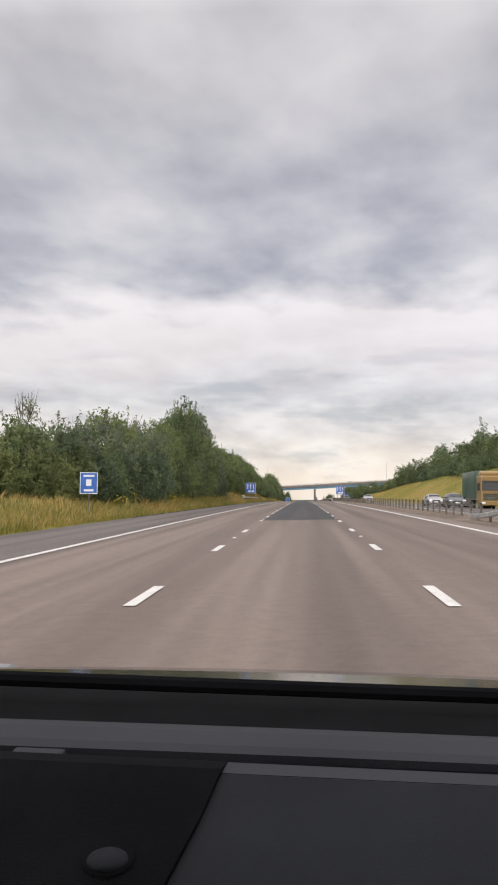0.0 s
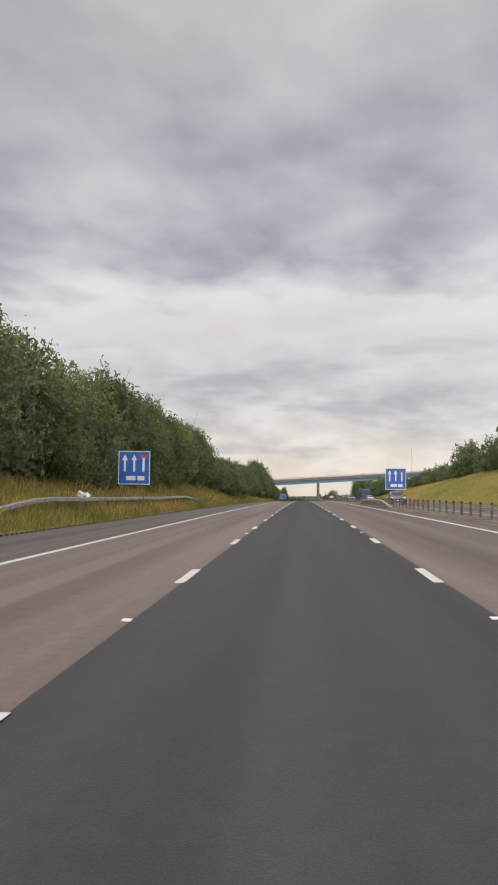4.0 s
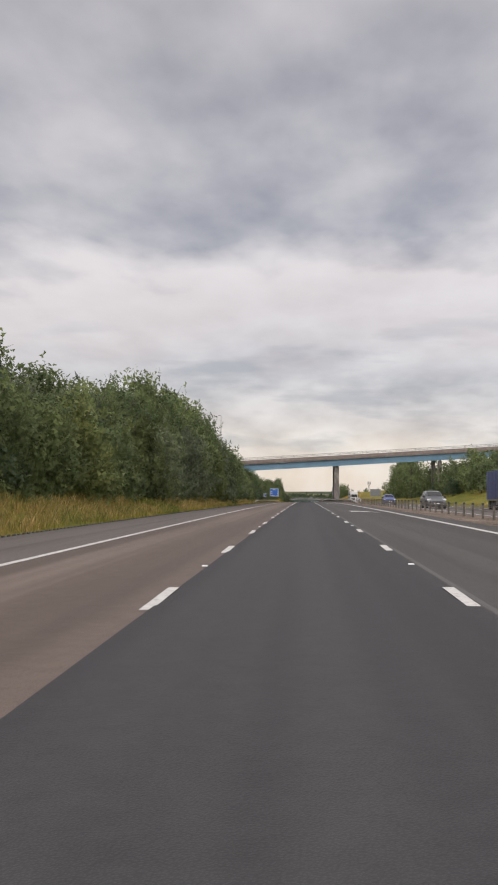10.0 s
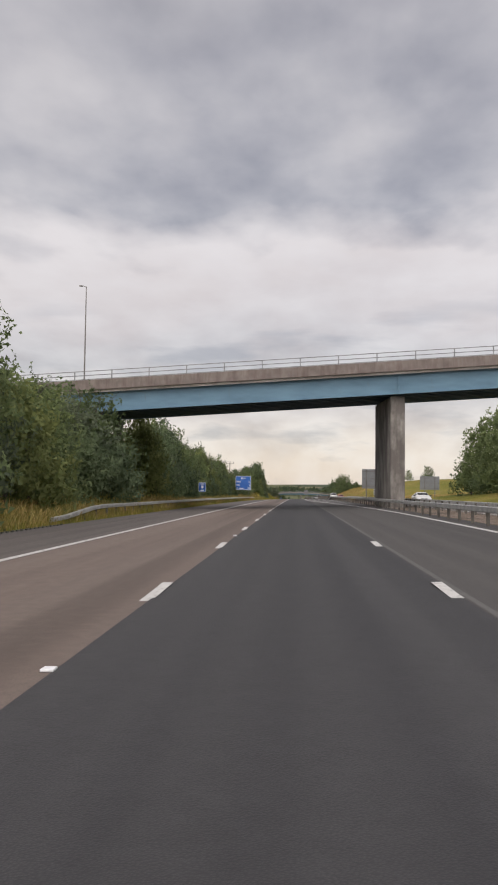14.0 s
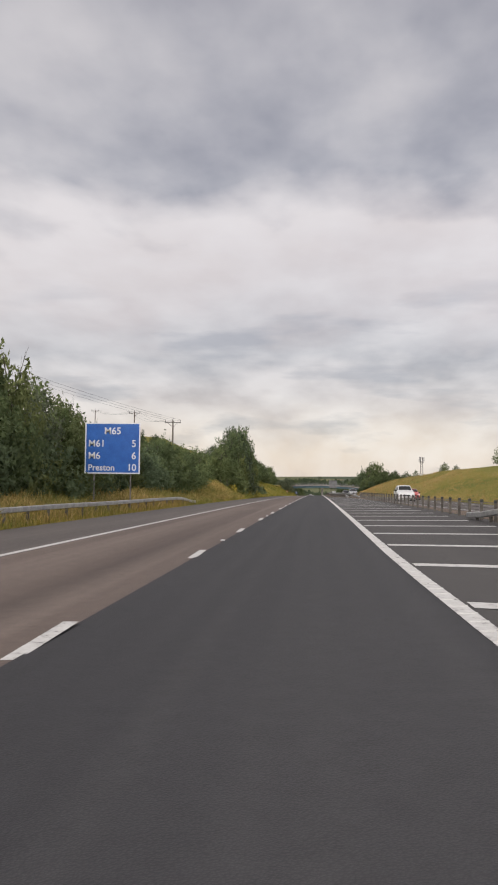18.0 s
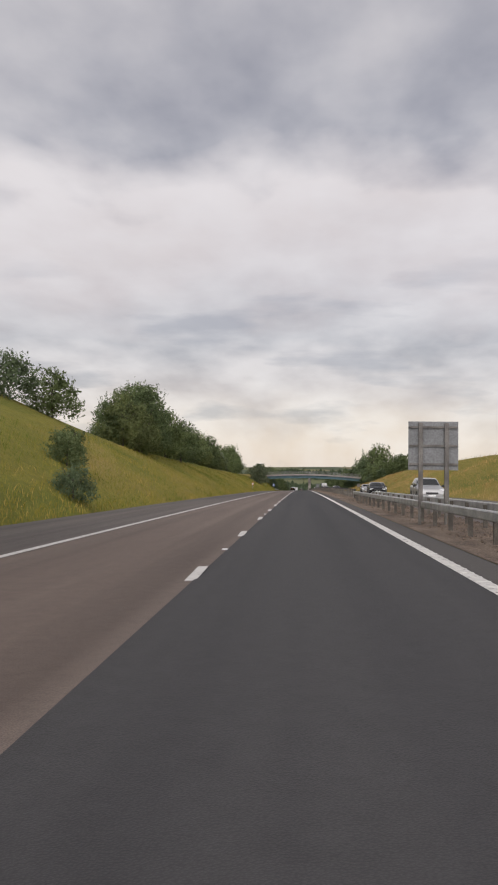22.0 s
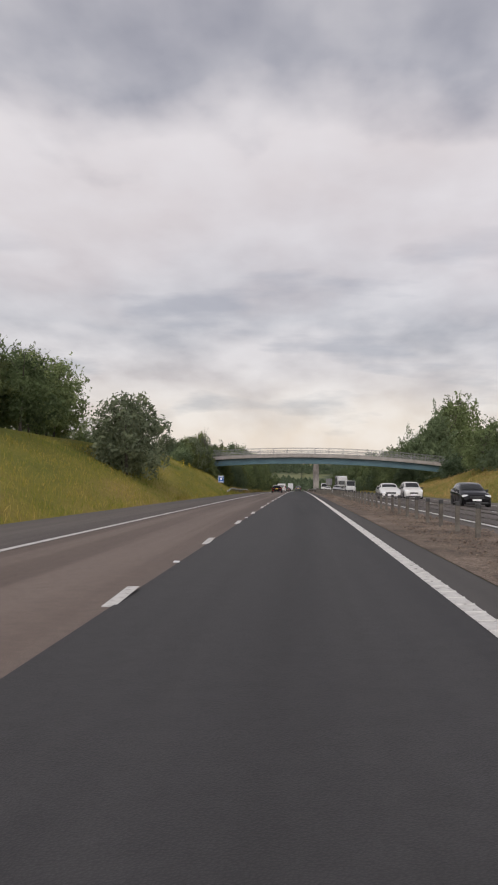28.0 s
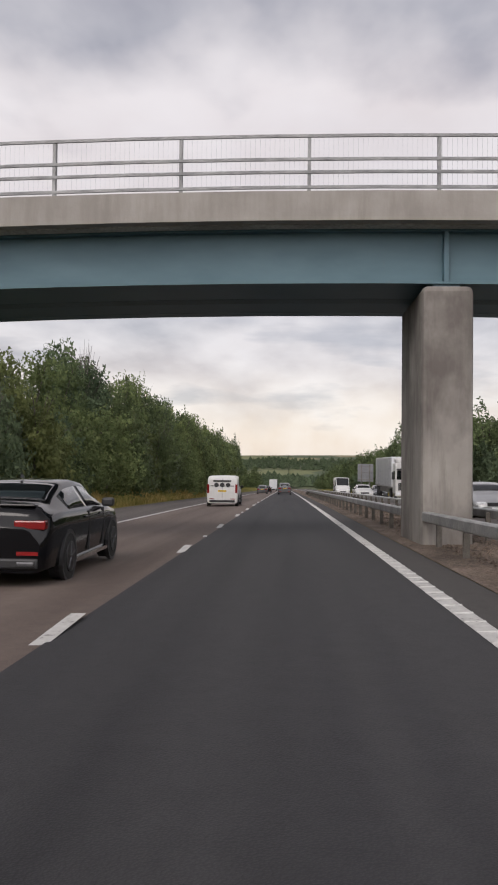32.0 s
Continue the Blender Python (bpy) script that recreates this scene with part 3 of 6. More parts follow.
def rope_fence(y0, y1, label, pitch=2.4):
    """Wire rope safety fence: capped posts 2.4 m apart and four ropes."""
    root = empty("wire_rope_fence", 0, 0, 0, label, "safety fence", "central reservation fences")
    p = cap = None
    for y in span(y0, y1, pitch):
        x = barrier_at(y)
        z = on_road(x, y)
        if p is None:
            p = part("post", boxed(-.055, .055, -.04, .04, -.1, .70, bevel=.01), POST_STEEL, root)
            p.location = (x, y, z)
            cap = part("cap", boxed(-.06, .06, -.05, .05, .66, .77, bevel=.015), BLACK_CAP, p, "black plastic cap")
        else:
            q = again(p, x, y, z, root)
            again(cap, 0, 0, 0, q)
    for h in (.36, .47, .58, .655):
        v, f = [], []
        ys = span(y0, y1, 2.4)
        for y in ys:
            x = barrier_at(y)
            for dx, dz in ((.052, -.016), (.08, 0), (.052, .016)):
                v.append((x + dx, y, on_road(x, y) + h + dz))
        for i in range(len(ys) - 1):
            for j in range(3):
                k = (j + 1) % 3
                f.append((3 * i + j, 3 * i + k, 3 * i + 3 + k, 3 * i + 3 + j))
        part("rope", (v, [], f), STEEL_DULL, root)
    return root


def beam_fence(y0, y1, at, side, label, pitch=2.4, sink=True):
    """Open box beam fence: a hollow rail on Z posts, its ends bent to the ground."""
    root = empty("beam_fence", 0, 0, 0, label, "safety fence")
    p = None

    def h(y):
        if not sink:
            return 0.58
        return 0.58 - 0.42 * (1 - smooth01(y0, y0 + 9, y)) - 0.42 * smooth01(y1 - 9, y1, y)

    def zed(x, y):
        return (zr(y) + cross(x, y)) if x > LEFT_EDGE else ground_z(x, y)
    for y in span(y0 + 1, y1 - 1, pitch):
        x = at(y)
        if p is None:
            p = part("post", boxed(-.055, .055, -.03, .03, -.62, .0, bevel=.006), POST_STEEL, root)
            p.location = (x + side * .13, y, zed(x, y) + h(y) + .04)
        else:
            again(p, x + side * .13, y, zed(x, y) + h(y) + .04, root)
    prof = ((-.09, -.075), (-.06, -.1), (.06, -.1), (.09, -.075), (.09, .075), (.06, .1), (-.06, .1), (-.09, .075))
    ys = span(y0, y1, 2.4)
    v, f = [], []
    for y in ys:
        x = at(y)
        for a, b in prof:
            v.append((x + a, y, zed(x, y) + h(y) + b))
    for i in range(len(ys) - 1):
        for j in range(8):
            k = (j + 1) % 8
            f.append((8 * i + j, 8 * i + k, 8 * i + 8 + k, 8 * i + 8 + j))
    f += [tuple(range(8)), tuple(range(len(v) - 1, len(v) - 9, -1))]
    part("rail", (v, [], f), STEEL, root, "grey galvanised hollow box rail")
    return root


beam_fence(-60, 38, lambda y: 9.6, 1, "galvanised box beam fence beside gravel")
rope_fence(40, 452, "wire rope fence with grey capped posts")
beam_fence(446, 612, lambda y: barrier_at(y) - 0.25, 1, "galvanised box beam fence in front of the pier")
beam_fence(470, 600, lambda y: far_line(y) - 1.3, -1, "galvanised box beam fence along the oncoming lanes")
rope_fence(606, 704, "wire rope fence with dark posts beside hatching")
beam_fence(694, 778, barrier_at, 1, "galvanised box beam fence on gravel")
beam_fence(700, 774, lambda y: far_line(y) - 1.0, -1, "galvanised box beam fence along the oncoming lanes")
rope_fence(1014, 1043, "wire rope fence with close dark posts", 1.2)
rope_fence(776, 1012.8, "wire rope fence with grey capped posts on gravel")
beam_fence(1034, 1160, lambda y: barrier_at(y) - 0.05 + 1.6 * (1 - smooth01(1036, 1060, y)), 1, "galvanised box beam fence passing the pier")
beam_fence(1014, 1150, lambda y: far_line(y) - 1.0, -1, "galvanised box beam fence along the oncoming lanes")
beam_fence(484, 652, lambda y: -8.5, -1, "galvanised box beam fence along the hard shoulder")
beam_fence(150, 210, lambda y: -9.3, -1, "galvanised box beam fence in tall grass")
beam_fence(1032, 1087, lambda y: -8.6, -1, "galvanised box beam fence along the hard shoulder")

beam_fence(190, 224, lambda y: 8.85, 1, "short galvanised box beam fence guarding a sign")

# ================= signs and poles =================


def letters(text, size, x, z, parent, material=None, align="LEFT"):
    cu = bpy.data.curves.new("lettering", "FONT")
    cu.body, cu.size, cu.align_x, cu.extrude, cu.offset = text, size, align, 0.004, size * 0.012
    tmp = bpy.data.objects.new("lettering", cu)
    scene.collection.objects.link(tmp)
    me = bpy.data.meshes.new_from_object(tmp.evaluated_get(bpy.context.evaluated_depsgraph_get()))
    bpy.data.objects.remove(tmp)
    me.materials.append(material or SIGN_WHITE)
    ob = new("lettering", me)
    ob.parent = parent
    ob.location, ob.rotation_euler = (x, -0.022, z), (radians(90), 0, 0)
    return ob


def sign(name, x, y, wide, high, low, label, posts=(-.3, .3), face=SIGN_BLUE, border=True, turn=0.0, z=None):
    """A plate on tubular posts that faces the oncoming eye (-y)."""
    root = empty(name, x, y, ground_z(x, y) if z is None else z, label, "road sign", turn=turn)
    plate = part("plate", boxed(-wide / 2, wide / 2, -.012, .012, low, low + high, bevel=.006), face, root)
    if border:
        b = bmesh.new()
        e = max(.03, .022 * wide)
        for x0, x1, z0, z1 in ((-wide / 2, wide / 2, low + high - e, low + high), (-wide / 2, wide / 2, low, low + e),
                               (-wide / 2, -wide / 2 + e, low + e, low + high - e), (wide / 2 - e, wide / 2, low + e, low + high - e)):
            box(b, x0, x1, -.017, -.0125, z0, z1)
        part("border", b, SIGN_WHITE, plate, "white border")
    for p in posts:
        part("post", rodded((p * wide, .07, -.6), (p * wide, .07, low + high * .92), .045 if wide > 1.2 else .03), STEEL_DULL, root)
    for p in posts:
        for q in (.25, .75):
            part("clamp", boxed(p * wide - .06, p * wide + .06, .012, .1, low + high * q - .03, low + high * q + .03), STEEL, root)
    return root, plate


def bars(plate, rows, low, high, wide, material=None):
    """Lines of writing too small to read."""
    for cx, cz, w, h in rows:
        part("writing", boxed(cx * wide - w * wide / 2, cx * wide + w * wide / 2, -.02, -.0125, low + high * cz - h * high / 2, low + high * cz + h * high / 2), material or SIGN_WHITE, plate)


# route confirmation sign
_, pl = sign("direction_sign", -9.7, 627, 3.3, 3.0, 1.95, "large blue motorway sign with white distances", (-.33, .33))
for text, size, x, z, al in (("M65", .56, 0, 4.28, "CENTER"), ("M61", .56, -1.45, 3.54, "LEFT"), ("5", .56, 1.42, 3.54, "RIGHT"),
                             ("M6", .56, -1.45, 2.82, "LEFT"), ("6", .56, 1.42, 2.82, "RIGHT"), ("Preston", .50, -1.45, 2.14, "LEFT"), ("10", .54, 1.44, 2.14, "RIGHT")):
    letters(text, size * 1.02, x, z, pl, None, al)


def lane_sign(x, y, label, low=1.5):
    r, p = sign("lane_sign", x, y, 2.1, 2.2, low, label, (-.3, .3))
    for k, cx in enumerate((-.62, .0, .62)):
        part("lane_arrow", boxed(cx - .07, cx + .07, -.02, -.0125, low + .85, low + (1.6 if k < 2 else 1.75)), SIGN_WHITE, p)
        if k < 2:
            part("arrow_head", ([(cx - .2, -.02, low + 1.6), (cx + .2, -.02, low + 1.6), (cx, -.02, low + 1.98)], [], [(0, 1, 2)]), SIGN_WHITE, p)
        else:
            part("lane_end", boxed(cx - .2, cx + .2, -.021, -.0125, low + 1.75, low + 1.9), SIGN_RED, p, "red lane-end bar")
    bars(p, ((-.1, .19, .3, .13), (.22, .19, .22, .13)), low, 2.2, 2.1)


lane_sign(-9.3, 177, "blue lane-drop sign on two posts")
lane_sign(11.4, 209, "blue lane-drop sign on the central reservation", 1.7)
for x, y, w, h, low, lab in ((-9.4, 43, .95, 1.13, 1.1, "small blue service sign in tall grass"), (-9.4, 547, .85, 1.1, 1.3, "small blue marker sign beside the fence"),
                             (-8.9, 1025.5, .8, .95, 1.2, "small blue sign with white writing")):
    _, p = sign("service_sign", x, y, w, h, low, lab, (0,))
    bars(p, ((0, .84, .62, .09), (0, .52, .3, .3), (0, .16, .55, .1)), low, h, w)
# backs of the signs for the other carriageway
for x, y, w, h, low, turn, lab in ((10.6, 548, 2.1, 2.3, 1.7, 0, "dark grey back of a large sign"), (26.5, 604, 3.6, 2.5, 1.6, 0, "grey back of a wide sign with ribs"),
                                   (5.24, 734, 1.42, 1.4, 1.6, 0, "grey back of a tall sign on two posts"), (10.2, 1132, 1.6, 1.8, 1.8, 0, "grey back of a sign beyond the pier"),
                                   (19.5, 968, .8, .9, .9, 0, "small grey sign back on the bank")):
    r, p = sign("sign_back", x, y, w, h, low, lab, (-.26, .26), SIGN_BACK, False, turn)
    for q in (.12, .5, .88):
        part("rib", boxed(-w / 2 + .03, w / 2 - .03, -.05, -.0125, low + h * q - .03, low + h * q + .03), STEEL_DULL, p)
    for c in (-.26, .26):
        part("stay", boxed(c * w - .06, c * w + .06, -.12, -.052, low - 1.9 if low > 1.6 else low - .9, low + h - .05), STEEL_DULL, r, "grey steel post")


def lamp_post(x, y, z, tall, reach):
    root = empty("street_lamp", x, y, z, "slender grey lamp post with a flat lantern", "street lamp", "street lamps on the bridge road")
    part("pole", rodded((0, 0, -.5), (0, 0, tall), .1, .05), STEEL_DULL, root)
    part("arm", rodded((0, 0, tall), (reach, 0, tall + .08), .035), STEEL_DULL, root)
    part("lantern", boxed(min(reach, reach * 2.2), max(reach, reach * 2.2), -.12, .12, tall + .03, tall + .14, bevel=.03), STEEL_DULL, root)


lamp_post(-21.0, 536, zr(536) + soffit_1(-18.6) + 2.0, 14.2, -.35)
lamp_post(55.4, 529, zr(529) + 11.5, 15.0, .35)
lamp_post(-34, 580, ground_z(-34, 580), 11, .35)
lamp_post(-40, 640, ground_z(-40, 640), 11, .35)


def pylon(x, y, top, label):
    z = ground_z(x, y)
    root = empty("power_pole", x, y, z, label, "power pole", "wooden power poles")
    h = top - z
    part("pole", rodded((0, 0, -.8), (0, 0, h), .15, .1), POLE_WOOD, root)
    part("crossarm", boxed(-1.15, 1.15, -.06, .06, h - .35, h - .22), STEEL_DULL, root)
    for s in (-1.05, 0, 1.05):
        part("insulator", rodded((s, 0, h - .22 if s else h), (s, 0, h + (.1 if s else .3)), .05, .035), BLACK_CAP, root)
    for s in (-1, 1):
        part("brace", rodded((s * .75, 0, h - .3), (0, .0, h - 1.0), .025), STEEL_DULL, root)
    return (x, y, top)


def wire(a, b, sag):
    v, f = [], []
    for i in range(13):
        t = i / 12
        p = [a[k] + (b[k] - a[k]) * t for k in range(3)]
        p[2] -= sag * 4 * t * (1 - t)
        v += [(p[0], p[1], p[2]), (p[0], p[1], p[2] + .025), (p[0] + .025, p[1], p[2])]
    for i in range(12):
        for j in range(3):
            k = (j + 1) % 3
            f.append((3 * i + j, 3 * i + k, 3 * i + 3 + k, 3 * i + 3 + j))
    tagged(part("power_line", (v, [], f), BLACK_CAP), "thin dark overhead power line", "cable")


pole_a = pylon(-18.1, 694, zr(694) + 10.75, "dark wooden power pole with a crossarm")
pole_b = pylon(-35.9, 748, zr(748) + 17.2, "dark wooden power pole on the hill")
pole_c = pylon(-62, 812, zr(812) + 24, "far wooden power pole on the hill")
pole_d = pylon(-30, 600, ground_z(-30, 600) + 9.5, "wooden power pole behind hedges")
for s in (-1.05, 0, 1.05):
    for p, q in ((pole_d, pole_a), (pole_a, pole_b), (pole_b, pole_c)):
        wire((p[0] + s, p[1], p[2] + .1), (q[0] + s, q[1], q[2] + .1), 1.0)


def mast(x, y, tall):
    """A lattice telephone mast with a crown of aerials."""
    z = ground_z(x, y)
    root = empty("phone_mast", x, y, z, "grey lattice phone mast with a crown of antennas", "mast")
    bm = bmesh.new()
    c = [(-.8, -.8), (.8, -.8), (.8, .8), (-.8, .8)]
    for a, b in c:
        rod(bm, (a, b, -.5), (a * .6, b * .6, tall), .07, sides=5)
    n = 10
    for i in range(n):
        t0, t1 = i / n, (i + 1) / n
        s0, s1 = 1 - .4 * t0, 1 - .4 * t1
        for j in range(4):
            p, q = c[j], c[(j + 1) % 4]
            rod(bm, (p[0] * s0, p[1] * s0, tall * t0), (q[0] * s1, q[1] * s1, tall * t1), .035, sides=4)
            rod(bm, (p[0] * s1, p[1] * s1, tall * t1), (q[0] * s1, q[1] * s1, tall * t1), .035, sides=4)
    part("lattice", bm, STEEL_DULL, root)
    for j in range(6):
        a = j * math.pi / 3
        part("antenna", boxed(1.2 * math.cos(a) - .14, 1.2 * math.cos(a) + .14, 1.2 * math.sin(a) - .1, 1.2 * math.sin(a) + .1, tall - 2.2, tall + .3, bevel=.04), SIGN_BACK, root)
    part("platform", boxed(-1.1, 1.1, -1.1, 1.1, tall - 2.5, tall - 2.35), STEEL_DULL, root)


mast(55.5, 1005, 20.5 + zr(1005) - ground_z(55.5, 1005))

# ================= trees, bushes and grass =================


def crown_mesh(name, seed, blobs, count, size, material, fill=.2, sprigs=0, turns=(-.62, .62)):
    """Many small folded leaf sprays in the shells of some lobes, over larger inner ones, with sprigs that stand out."""
    g = np.random.default_rng(seed)
    vol = np.array([(b[3] * b[4] * b[5]) ** (2 / 3) for b in blobs])
    pick = g.choice(len(blobs), count, p=vol / vol.sum())
    b = np.array(blobs)[pick]
    d = g.normal(size=(count, 3))
    d /= np.linalg.norm(d, axis=1)[:, None]
    r = 0.68 + 0.42 * g.random(count) + 0.30 * g.random(count) ** 5
    inner = int(count * fill)
    r[:inner] = .15 + .55 * g.random(inner)
    c = b[:, :3] + d * b[:, 3:6] * r[:, None]
    if sprigs:
        per = 7
        q = g.choice(count, sprigs)
        run = d[q] * .6 + g.normal(size=(sprigs, 3)) * .35 + np.array((0, 0, .8))
        run /= np.linalg.norm(run, axis=1)[:, None]
        far = (.45 + .75 * g.random(sprigs)) * size * 2.6
        for k in range(per):
            at = c[q] + run * (far * (k + .5) / per)[:, None] + g.normal(size=(sprigs, 3)) * size * .22 * (1 - k / per)
            c = np.concatenate([c, at])
            d = np.concatenate([d, run])
        count = len(c)
    nrm = d + 0.6 * g.normal(size=(count, 3))
    nrm /= np.linalg.norm(nrm, axis=1)[:, None]
    side = np.cross(nrm, g.normal(size=(count, 3)))
    side /= np.linalg.norm(side, axis=1)[:, None]
    up = np.cross(nrm, side)
    s = size * (0.65 + 0.8 * g.random(count))[:, None]
    deep = (np.arange(count) < inner)[:, None]
    s = np.where(deep, s * 1.3, s)
    root = c - up * s * .35
    vs = []
    for ang in turns:
        t = ang + 0.35 * g.normal(size=(count, 1))
        ax = up * np.cos(t) + side * np.sin(t) + nrm * (0.25 * g.normal(size=(count, 1)))
        cr = side * np.cos(t) - up * np.sin(t)
        ln = s * (0.75 + 0.35 * g.random((count, 1)))
        vs += [root + ax * ln * .15 - cr * ln * .22, root + ax * ln * .45 + cr * ln * .33 + nrm * ln * .06, root + ax * ln]
    v = np.stack(vs, 1).reshape(-1, 3)
    faces = [(3 * i, 3 * i + 1, 3 * i + 2) for i in range(len(turns) * count)]
    verts = v.tolist()
    me = bpy.data.meshes.new(name)
    me.from_pydata(verts, [], faces)
    me.materials.append(material)
    return me


def trunk_mesh(name, seed, tall, girth, limbs, spread, sides=6, twigs=2):
    """A tapered trunk that forks into limbs and twigs."""
    g = random.Random(seed)
    bm = bmesh.new()
    top = Vector((g.uniform(-.2, .2), g.uniform(-.2, .2), tall * .62))
    rod(bm, (0, 0, -.5), top, girth, girth * .55, sides)
    for i in range(limbs):
        t = g.uniform(.35, 1.0)
        a = Vector((0, 0, 0)).lerp(top, t)
        ang = i * 2.4 + g.uniform(-.4, .4)
        e = a + Vector((math.cos(ang) * spread * g.uniform(.5, 1), math.sin(ang) * spread * g.uniform(.5, 1), tall * g.uniform(.2, .42)))
        rod(bm, a, e, girth * .4, girth * .13, 5)
        for j in range(twigs):
            s = a.lerp(e, g.uniform(.4, .95))
            rod(bm, s, s + Vector((g.uniform(-1, 1) * spread * .4, g.uniform(-1, 1) * spread * .4, tall * g.uniform(.05, .2))), girth * .13, girth * .04, 4)
    me = bpy.data.meshes.new(name)
    bm.to_mesh(me)
    bm.free()
    me.materials.append(BARK)
    return me


def lobes(seed, n, wide, tall, low):
    """Lobes of a crown that is fullest below its middle and ends in some uneven heads."""
    g = random.Random(seed)
    out = [(0, 0, low + (tall - low) * .42, wide * .62, wide * .62, (tall - low) * .42)]
    dome = 1.0 if low < .5 else .82              # rounded heads, or narrower ones on an open tree
    for i in range(n):
        a = i * 2.399 + g.uniform(-.5, .5)
        f = (i + .5) / n
        r = wide * .74 * math.sqrt(max(.02, 1 - f * f)) * (1 - (1 - dome) * f) * g.uniform(.7, 1.1)
        z = low + (tall - low) * (.12 + .74 * f) * g.uniform(.9, 1.1)
        q = wide * g.uniform(.22, .42) * (1.1 - .3 * f)
        out.append((r * math.cos(a), r * math.sin(a), z, q, q, q * g.uniform(.75, 1.1)))
    return out


# kind: (spread, height, where the crown begins, lobes, leaves, leaf size, material, label)
KINDS = {
    "ash": (3.3, 9.0, 1.0, 22, 1300, .40, LEAF_DARK, "tall dark green ash tree with an open crown", "ash_tree"),
    "oak": (3.4, 7.0, .0, 22, 1500, .38, LEAF_GREEN, "broad green oak on the bank", "oak_tree"),
    "haw": (2.6, 4.6, -.2, 18, 1350, .34, LEAF_GREEN, "dense hawthorn bush on the bank", "hawthorn"),
    "haw_b": (3.0, 3.9, -.3, 18, 1350, .34, LEAF_DARK, "dense dark green bush on the bank", "bush"),
    "elm": (4.9, 11.5, .3, 28, 2700, .43, LEAF_GREEN, "tall broad green elm on the bank", "elm_tree"),
    "hazel": (2.7, 4.8, -.2, 18, 1350, .36, LEAF_OLIVE, "leafy yellowish-green hazel bush on the bank", "hazel"),
    "elder": (2.5, 4.3, -.2, 17, 1300, .34, LEAF_DARK, "dark rounded elder bush on the bank", "elder"),
    "willow": (2.9, 5.8, -.3, 20, 1350, .35, LEAF_GREY, "grey-green willow on the bank", "willow"),
    "low": (1.7, 1.9, -.2, 9, 650, .28, LEAF_GREEN, "low bramble bush at the edge of the grass", "bramble"),
    "thin": (2.0, 8.5, 2.2, 14, 420, .30, LEAF_GREY, "thin half-bare tree with open twigs", "thin_tree"),
}
MODEL = {}
for n, (key, (wd, tl, lo, nl, cnt, ls, mt, lab, nm)) in enumerate(KINDS.items()):
    for v in range(3):
        s = 100 + n * 10 + v
        fill = 0 if key == "thin" else .18 if key == "ash" else .27
        cnt, ls = (int(cnt * 1.35), ls * .82) if v == 0 and key not in ("thin", "low") else (cnt, ls)
        blobs = lobes(s, nl, wd, tl, lo)
        bare = key == "thin"
        MODEL[key, v] = (crown_mesh("crown", s, blobs, cnt, ls, mt, fill, 10 if bare else cnt // 32), trunk_mesh("trunk", s, tl, .05 + .012 * tl, 12 if bare else 5, wd * .6, twigs=6 if bare else 2))
        MODEL[key, v, "far"] = crown_mesh("crown", s, blobs, int(cnt * .36), ls * 1.45, mt, fill, cnt // 80)


def tree(key, x, y, scale=1.0, tall=1.0, far=False):
    g = random.Random(int(x * 13 + y * 7))
    v = g.randrange(3)
    nm = KINDS[key][8]
    bush = key in ("haw", "haw_b", "low", "hazel", "elder")
    crown = MODEL[key, v, "far"] if far else MODEL[key, v][0]
    place = (x, y, ground_z(x, y) - .05)
    if bush and far:
        ob = new(nm, crown)
        ob.location, ob.rotation_euler = place, (0, 0, g.uniform(0, 6.28))
        tagged(ob, KINDS[key][7], "bush", "bushes along the banks")
    else:
        ob = empty(nm, *place, KINDS[key][7], "bush" if bush else "tree", "bushes along the banks" if bush else "trees along the banks", turn=g.uniform(0, 6.28))
        for me, pn in ((crown, "crown"), (MODEL[key, v][1], "stems" if bush else "trunk")):
            o = new(pn, me)
            o.parent = ob
    ob.scale = (scale, scale, scale * tall)
    return ob


WOODS = []


def row(seed, y0, y1, step, side, near, far, kinds, s0=.85, s1=1.2, tall=1.0, back=False, mass=False):
    """Trees of some kinds strewn along a bank, so many metres from its foot."""
    g = random.Random(seed)
    y = y0
    while y < y1:
        u = g.uniform(near, far)
        x = LEFT_EDGE - u if side < 0 else far_foot(y) + u
        if mass:
            key, q = g.choice(kinds), g.uniform(s0, s1)
            WOODS.append((MODEL[key, g.randrange(3), "far"], x, y, q, tall * g.uniform(.9, 1.15), g.uniform(0, 6.28)))
            y += step * g.uniform(.7, 1.3)
            continue
        tree(g.choice(kinds), x, y, g.uniform(s0, s1), tall * g.uniform(.9, 1.15), far=side > 0 or back or y > 1180)
        y += step * g.uniform(.7, 1.3)


